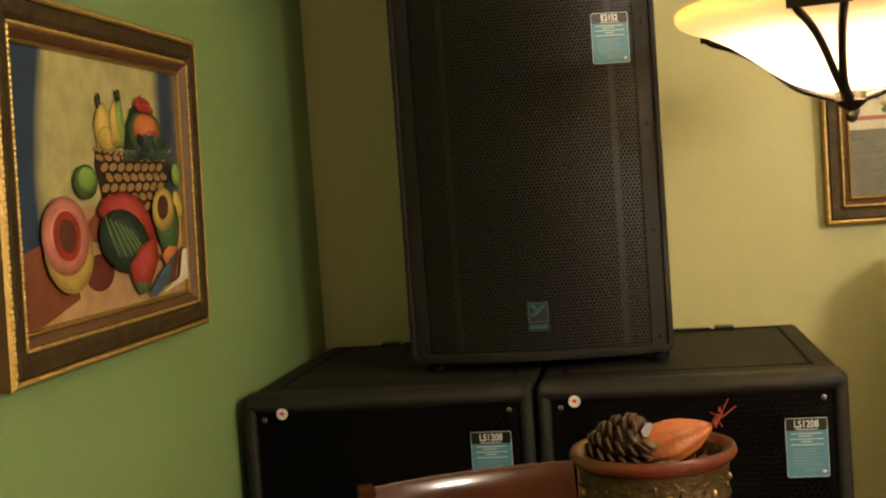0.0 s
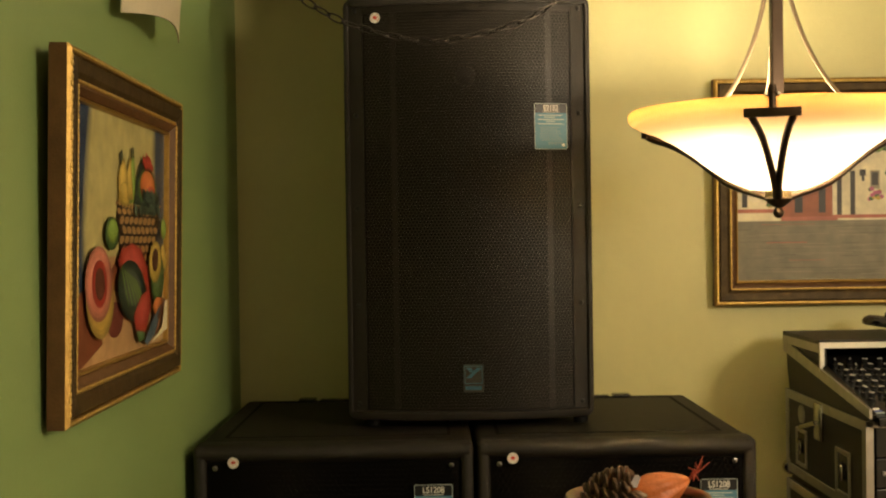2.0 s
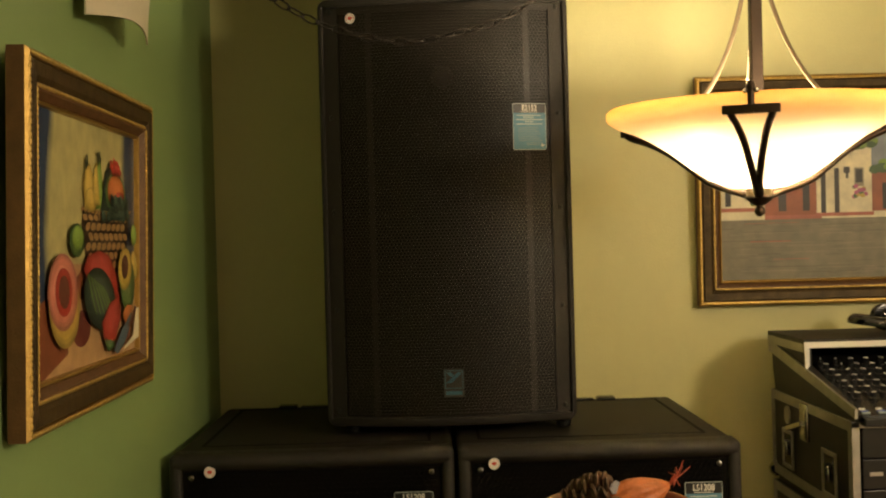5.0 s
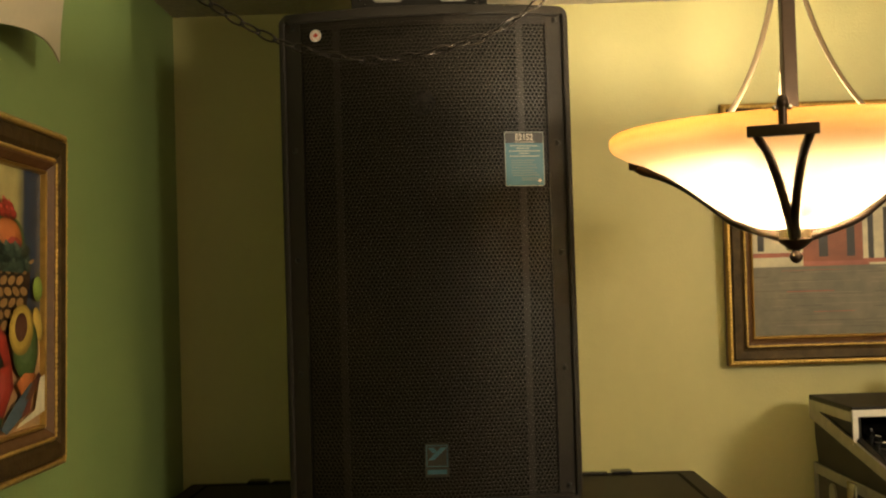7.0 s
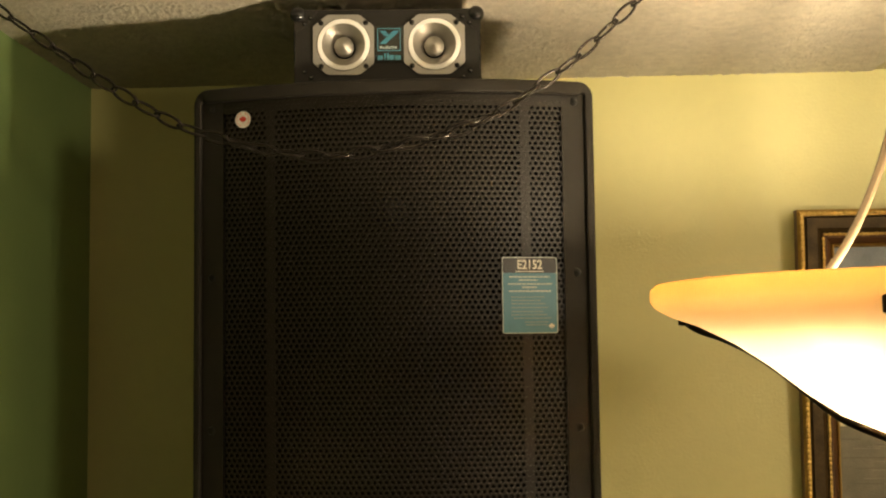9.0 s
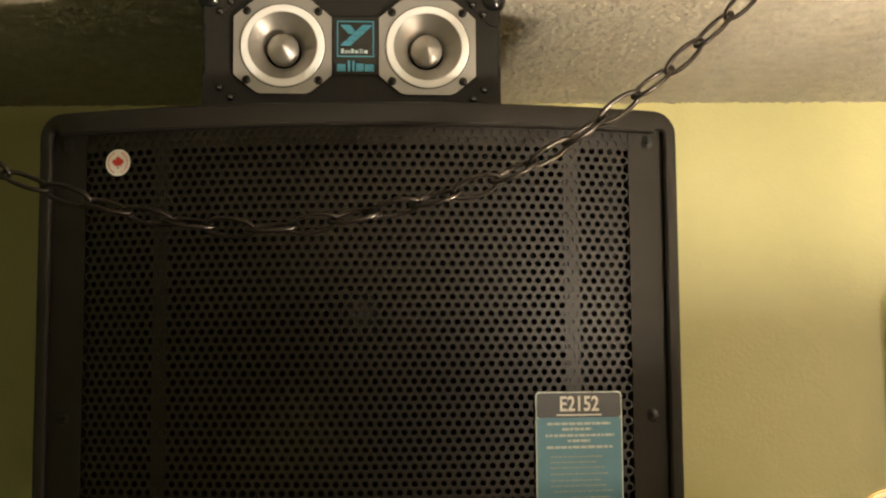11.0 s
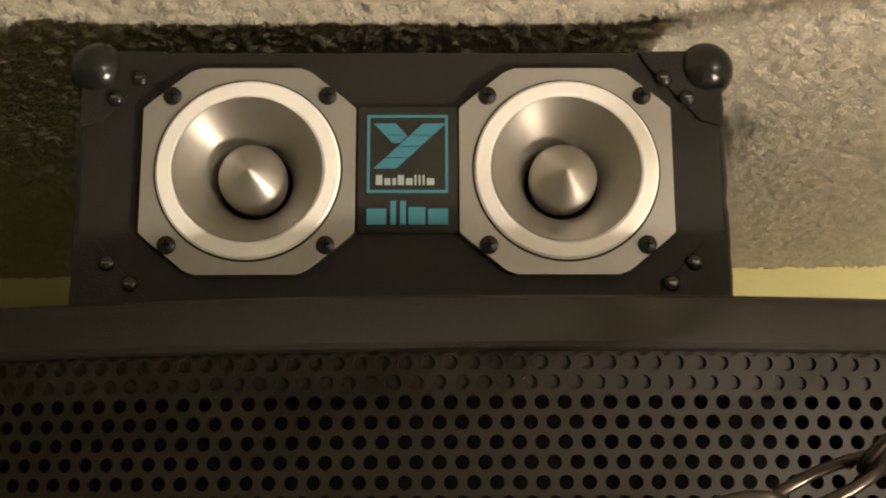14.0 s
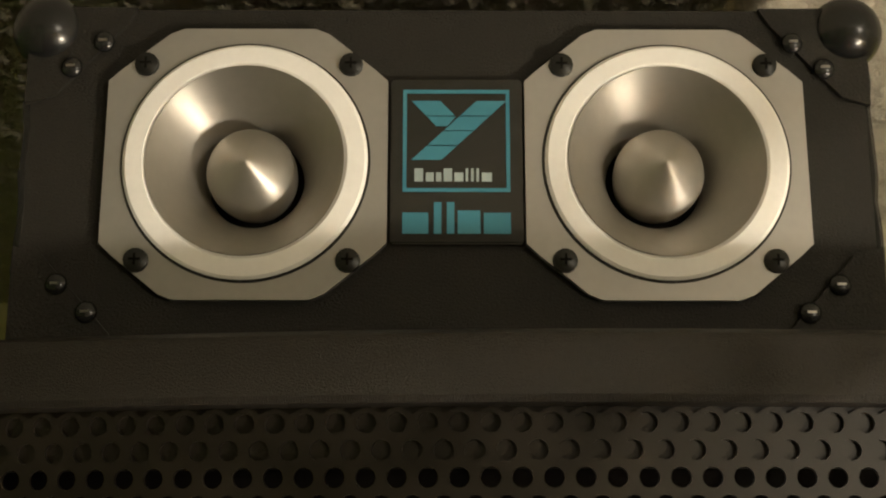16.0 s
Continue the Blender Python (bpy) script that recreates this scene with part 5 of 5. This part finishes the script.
def lower_case():
    fc = thing("flight_case", "black flight case with aluminium edges, standing on the floor", "flight case", "stacked flight cases")
    z0, z1 = 0.05, 0.918
    part("body", block(CX0, CX1, CY0 + 0.02, CY1, z0, z1), CASE, fc)
    side_edges(fc, z0, z1)
    butterfly_latch(-0.30, 0.80, fc, 1.0)
    part("round_plate", rod((CX0 - 0.006, -0.52, 0.80), (CX0 - 0.001, -0.52, 0.80), 0.02, 20), EDGE, fc, smooth=40)
    for y in (CY0, CY1):
        corner_ball((CX0 + 0.004, y, z1 - 0.10 if y > -0.4 else z1 - 0.004), fc)
    rack_panel(fc, 0.76, 0.90, "vent")
    rack_panel(fc, 0.50, 0.76, "player")
    for x in (CX0 + 0.06, CX1 - 0.06):
        for y in (CY0 + 0.08, CY1 - 0.06):
            part("foot", rod((x, y, 0), (x, y, 0.052), 0.025, 16), PLASTIC, fc, smooth=40)
    for z in (0.918,):
        part("stacking_strip", block(CX0 + 0.01, CX1 - 0.01, CY0 + 0.03, CY1 - 0.01, z - 0.002, 0.9405), CASE, fc)


upper_case()
mixer()
lower_case()


def headphones():
    hp = thing("headphones", "glossy black headphones lying on the flight case lid", "headphones")
    c = Vector((1.81, -0.33, 1.330))
    pts = []
    for k in range(17):
        a = math.pi * k / 16
        pts.append(c + Vector((-0.085 * math.sin(a), 0.075 * math.cos(a), 0.026 + 0.012 * math.sin(a))))
    part("headband", tube(pts, 0.011, 8, flat=1.6), BADGE, hp, smooth=60)
    for s_ in (-1, 1):
        e = c + Vector((0.02, s_ * 0.072, 0.036))
        cup = part("ear_cup", ball(e, 0.038, 20, (1, 0.55, 0.95)), BADGE, hp, smooth=180)
        part("ear_pad", lathe([(0.012, 0.0), (0.036, 0.004), (0.037, 0.014), (0.02, 0.018), (0.012, 0.014)], 24, Matrix.Translation(e + Vector((0, -s_ * 0.010, 0))) @ Matrix.Rotation(radians(90 * s_), 4, "X")), PLASTIC, cup, smooth=60)
        part("cup_badge", rod(e + Vector((0, s_ * 0.0195, 0)), e + Vector((0, s_ * 0.0225, 0)), 0.014, 18), WHITE, cup)


headphones()


# ---- dining table, bowl, chairs ----
def dining_table():
    tb = thing("dining_table", "cherry-stained wooden dining table", "table")
    part("tabletop", block(0.36, 1.75, -2.50, -1.42, 0.735, 0.765, 0.008, 3), CHERRY, tb, smooth=35)
    part("apron", block(0.46, 1.65, -2.40, -1.52, 0.64, 0.735), CHERRY, tb)
    for x in (0.44, 1.67):
        for y in (-2.42, -1.50):
            part("leg", block(x - 0.035, x + 0.035, y - 0.035, y + 0.035, 0, 0.735, 0.006), CHERRY, tb)


dining_table()


def footed_bowl():
    c = Matrix.Translation((0.893, -1.65, 0))
    bw = thing("bowl", "red-brown glazed bowl with a bronze relief band, filled with dried pods", "bowl")
    bm = lathe([(0.0, 0.767), (0.07, 0.767), (0.074, 0.78), (0.055, 0.80), (0.048, 0.84), (0.062, 0.885), (0.092, 0.95), (0.108, 1.01), (0.112, 1.06), (0.108, 1.098), (0.102, 1.116), (0.100, 1.15), (0.104, 1.160), (0.113, 1.168), (0.1165, 1.175), (0.114, 1.182), (0.106, 1.181), (0.098, 1.172), (0.093, 1.15), (0.090, 1.13), (0.0, 1.125)], 72, c)
    part("body", bm, GLAZE, bw, "glossy mottled red-brown glazed body", smooth=60)
    part("relief_band", lathe([(0.1015, 1.113), (0.1065, 1.116), (0.1055, 1.120), (0.1035, 1.137), (0.1055, 1.154), (0.1065, 1.158), (0.1015, 1.161)], 96, c), BRASSBAND, bw, "bronze relief band", smooth=60)
    part("lip", lathe([(0.1035, 1.1605), (0.1142, 1.1677), (0.1180, 1.1752), (0.1155, 1.1835), (0.106, 1.1825), (0.0985, 1.1735)], 72, c), LIP, bw, "orange-red glazed lip", smooth=60)
    rnd = random.Random(12)
    for k in range(36):
        a = 2 * math.pi * k / 36
        o = ball((0.893 + 0.104 * math.cos(a), -1.65 + 0.104 * math.sin(a), 1.137 + rnd.uniform(-0.009, 0.009)), rnd.uniform(0.003, 0.0055), 8, (1, 1, rnd.uniform(0.7, 1.5)))
        part("relief_knob", o, BRASSBAND if k % 4 else GILT_BEAD, bw, smooth=180)


footed_bowl()


def pine_cone():
    pc = thing("pine_cone", "dark brown open pine cone lying in the bowl", "pine cone")
    c = Vector((0.846, -1.668, 1.186))
    axis = Vector((0.75, -0.35, 0.45)).normalized()
    frame_ = axis.to_track_quat("Z", "Y").to_matrix().to_4x4()
    part("core", ball(c, 0.031, 14, (0.75, 0.75, 1.2), turn=frame_), PINE, pc, smooth=180)
    sc = bmesh.new()
    poly = [(-0.004, -0.006), (0.004, -0.006), (0.0095, 0.004), (0.0085, 0.0095), (0.0045, 0.0125), (0, 0.0128), (-0.0045, 0.0125), (-0.0085, 0.0095), (-0.0095, 0.004)]
    prism(poly, 0.0032, None, sc)
    bmesh.ops.bevel(sc, geom=[e for e in sc.edges], offset=0.0009, segments=1, affect="EDGES")
    me = finish("cone_scale", sc, PINE)
    n = 58
    for k in range(n):
        t = (k + 0.5) / n
        ph = k * 2.39996
        z = -0.033 + 0.068 * t
        r = 0.031 * math.sqrt(max(0.05, 1 - (z / 0.040) ** 2))
        d = Vector((math.cos(ph), math.sin(ph), 0))
        p = Vector((d.x * r * 0.8, d.y * r * 0.8, z))
        out = (d + Vector((0, 0, 0.15 + 0.7 * t))).normalized()
        ob = new("cone_scale", me)
        ob.parent = pc
        side = out.cross(Vector((0, 0, 1))).normalized()
        nor = side.cross(out).normalized()
        m = Matrix((side, out, nor)).transposed().to_4x4()
        m.translation = p
        ob.matrix_basis = Matrix.Translation(c) @ frame_ @ Matrix.Scale(1.22, 4) @ m


pine_cone()


def dried_pod():
    pd = thing("dried_pod", "orange ribbed dried pod with a red raffia tassel, in the bowl", "dried pod")
    a, b = Vector((0.872, -1.66, 1.176)), Vector((0.978, -1.64, 1.206))
    d = (b - a)
    q = d.to_track_quat("Z", "Y").to_matrix().to_4x4()
    bm, rings, n = bmesh.new(), [], 40
    prof = [(0.004, 0.0), (0.016, 0.05), (0.024, 0.16), (0.0285, 0.32), (0.029, 0.46), (0.026, 0.62), (0.019, 0.78), (0.011, 0.90), (0.005, 0.98), (0.002, 1.0)]
    for r, t in prof:
        ring = []
        for k in range(n):
            an = 2 * math.pi * k / n
            rr = r * (1 + 0.10 * math.cos(7 * an + 0.8 * t) + 0.05 * math.sin(3 * an + 9 * t) + 0.03 * math.sin(11 * an + 23 * t))
            ring.append(bm.verts.new(Matrix.Translation(a) @ q @ Vector((rr * math.cos(an), rr * math.sin(an), t * d.length))))
        rings.append(ring)
    for p, r in zip(rings, rings[1:]):
        for k in range(n):
            bm.faces.new((p[k], p[(k + 1) % n], r[(k + 1) % n], r[k]))
    bm.faces.new(rings[0]), bm.faces.new(rings[-1])
    part("pod", bm, GOURD, pd, "orange ribbed pod", smooth=60)
    rnd = random.Random(4)
    for k in range(16):
        e = Vector((rnd.uniform(-0.014, 0.026), rnd.uniform(-0.02, 0.02), rnd.uniform(-0.018, 0.022)))
        mid = b + Vector((0.010, 0, 0.012)) + Vector((rnd.uniform(-0.004, 0.004), 0, rnd.uniform(-0.003, 0.003)))
        part("raffia_strand", tube(spline([b - d * 0.03, mid, mid + e], 5), 0.0009, 5), TASSEL, pd)


dried_pod()
for nm, lab, cc, r_, sq, material in (("seed_pod", "small olive green dried seed pod in the bowl", (0.912, -1.712, 1.160), 0.020, (1.5, 1, 0.75), OLIVE), ("seed_pod", "small brown dried seed pod in the bowl", (0.948, -1.70, 1.163), 0.012, (1, 1, 1), PINE), ("seed_pod", "small brown dried seed pod in the bowl", (0.963, -1.68, 1.162), 0.012, (1, 1.1, 1), PINE)):
    sd = thing(nm, lab, "seed pod", "pods in the bowl")
    part("pod", ball(cc, r_, 16, sq), material, sd, smooth=180)
    part("tip", rod((cc[0], cc[1], cc[2] + r_ * sq[2] * 0.9), (cc[0] + 0.003, cc[1], cc[2] + r_ * sq[2] + 0.006), 0.002, 8, 0.0008), PINE, sd)


def wicker_vase():
    wv = thing("wicker_vase", "dark woven wicker vase standing on the table", "vase")
    c = Vector((0.515, -1.50, 0))
    prof = lambda z: 0.045 + 0.033 * math.sin(math.pi * min(1, max(0, (z - 0.72) / 0.36)))
    part("core", lathe([(0.0, 0.766), (prof(0.77), 0.767)] + [(prof(0.78 + 0.02 * k) - 0.003, 0.78 + 0.02 * k) for k in range(14)] + [(0.03, 1.055), (0, 1.058)], 36, Matrix.Translation(c)), BLACK, wv, smooth=60)
    for k in range(26):
        z = 0.772 + 0.0105 * k
        pts = []
        for j in range(40):
            a = 2 * math.pi * j / 40
            r = prof(z) + 0.0022 * math.cos(10 * a + math.pi * (k % 2))
            if z > 1.03:
                r -= (z - 1.03) * 1.2
            pts.append(c + Vector((r * math.cos(a), r * math.sin(a), z)))
        part("woven_strand", tube(pts, 0.0048, 6, closed=True), PINE, wv, smooth=60)


wicker_vase()


def dining_chair(m, label):
    """Built with its back rail along x, facing -y; origin on the floor under the rail's middle."""
    ch = thing("dining_chair", label, "chair", "chairs round the table")
    w, top = 0.205, 1.043
    bm, n = bmesh.new(), 18
    rings = []
    for k in range(n + 1):
        t = -1 + 2 * k / n
        x, y = t * (w - 0.016), 0.026 * (1 - t * t)
        lo = top - 0.098 + 0.022 * (1 - t * t)
        rings.append([bm.verts.new(p) for p in ((x, y - 0.010, lo), (x, y - 0.013, lo + 0.02), (x, y - 0.006, top - 0.008), (x, y, top), (x, y + 0.010, top - 0.004), (x, y + 0.012, lo))])
    for p, q in zip(rings, rings[1:]):
        for k in range(6):
            bm.faces.new((p[k], p[(k + 1) % 6], q[(k + 1) % 6], q[k]))
    bm.faces.new(rings[0]), bm.faces.new(rings[-1])
    part("top_rail", bm, CHERRY, ch, "polished curved top rail", smooth=50)
    for s_ in (-1, 1):
        pts = spline([(s_ * w, 0.10, 0.0), (s_ * w, 0.02, 0.25), (s_ * w, -0.015, 0.46), (s_ * w, -0.005, 0.75), (s_ * w, 0.0, top + 0.004)], 6)
        part("back_post", tube(pts, 0.019, 4), CHERRY, ch, smooth=30)
        part("front_leg", rod((s_ * 0.20, -0.42, 0.0), (s_ * 0.20, -0.42, 0.44), 0.016, 12, 0.022), CHERRY, ch, smooth=40)
    for z in (0.62, 0.80):
        part("back_rail", block(-0.19, 0.19, 0.0, 0.018, z, z + 0.05, 0.005), CHERRY, ch, smooth=35)
    part("seat", block(-0.225, 0.225, -0.45, 0.0, 0.435, 0.475, 0.012, 3), CHERRY, ch, smooth=35)
    ch.matrix_basis = m
    return ch


dining_chair(pose(0.572, -1.19, 0, 0, 0, 24), "cherry-stained wooden dining chair with curved top rail before the subwoofers")
dining_chair(pose(1.40, -1.58, 0, 0, 0, -27), "cherry-stained wooden dining chair beside the flight cases")


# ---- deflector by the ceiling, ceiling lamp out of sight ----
def air_deflector():
    ad = thing("air_deflector", "curved off-white plastic air deflector hanging near the green wall", "air deflector")
    bm, n = bmesh.new(), 20
    rows_ = []
    for k in range(n + 1):
        t = k / n
        z = 2.007 + (CEIL - 0.006 - 2.007) * t
        line = []
        for j in range(n + 1):
            s_ = j / n
            y = -1.44 + 0.345 * s_ + 0.02 * t
            x = 0.028 + 0.030 * s_ + 0.030 * math.sin(math.pi * s_) + 0.06 * t * t
            line.append((x, y, z + 0.016 * math.sin(math.pi * s_) * (1 - t)))
        rows_.append(line)
    for off in (0, 0.003):
        vs = [[bm.verts.new((x - off, y, z)) for x, y, z in ln] for ln in rows_]
        for p, q in zip(vs, vs[1:]):
            for k in range(n):
                bm.faces.new((p[k], p[k + 1], q[k + 1], q[k]))
        if off == 0:
            first = vs
    for p, q in ((first[0], vs[0]), (first[-1], vs[-1])):
        for k in range(n):
            bm.faces.new((p[k], p[k + 1], q[k + 1], q[k]))
    for e in (0, -1):
        for k in range(n):
            bm.faces.new((first[k][e], first[k + 1][e], vs[k + 1][e], vs[k][e]))
    part("sheet", bm, PAPER, ad, smooth=60)
    part("mounting_strip", block(0.07, 0.13, -1.43, -1.07, 2.306, CEIL), PAPER, ad)


air_deflector()


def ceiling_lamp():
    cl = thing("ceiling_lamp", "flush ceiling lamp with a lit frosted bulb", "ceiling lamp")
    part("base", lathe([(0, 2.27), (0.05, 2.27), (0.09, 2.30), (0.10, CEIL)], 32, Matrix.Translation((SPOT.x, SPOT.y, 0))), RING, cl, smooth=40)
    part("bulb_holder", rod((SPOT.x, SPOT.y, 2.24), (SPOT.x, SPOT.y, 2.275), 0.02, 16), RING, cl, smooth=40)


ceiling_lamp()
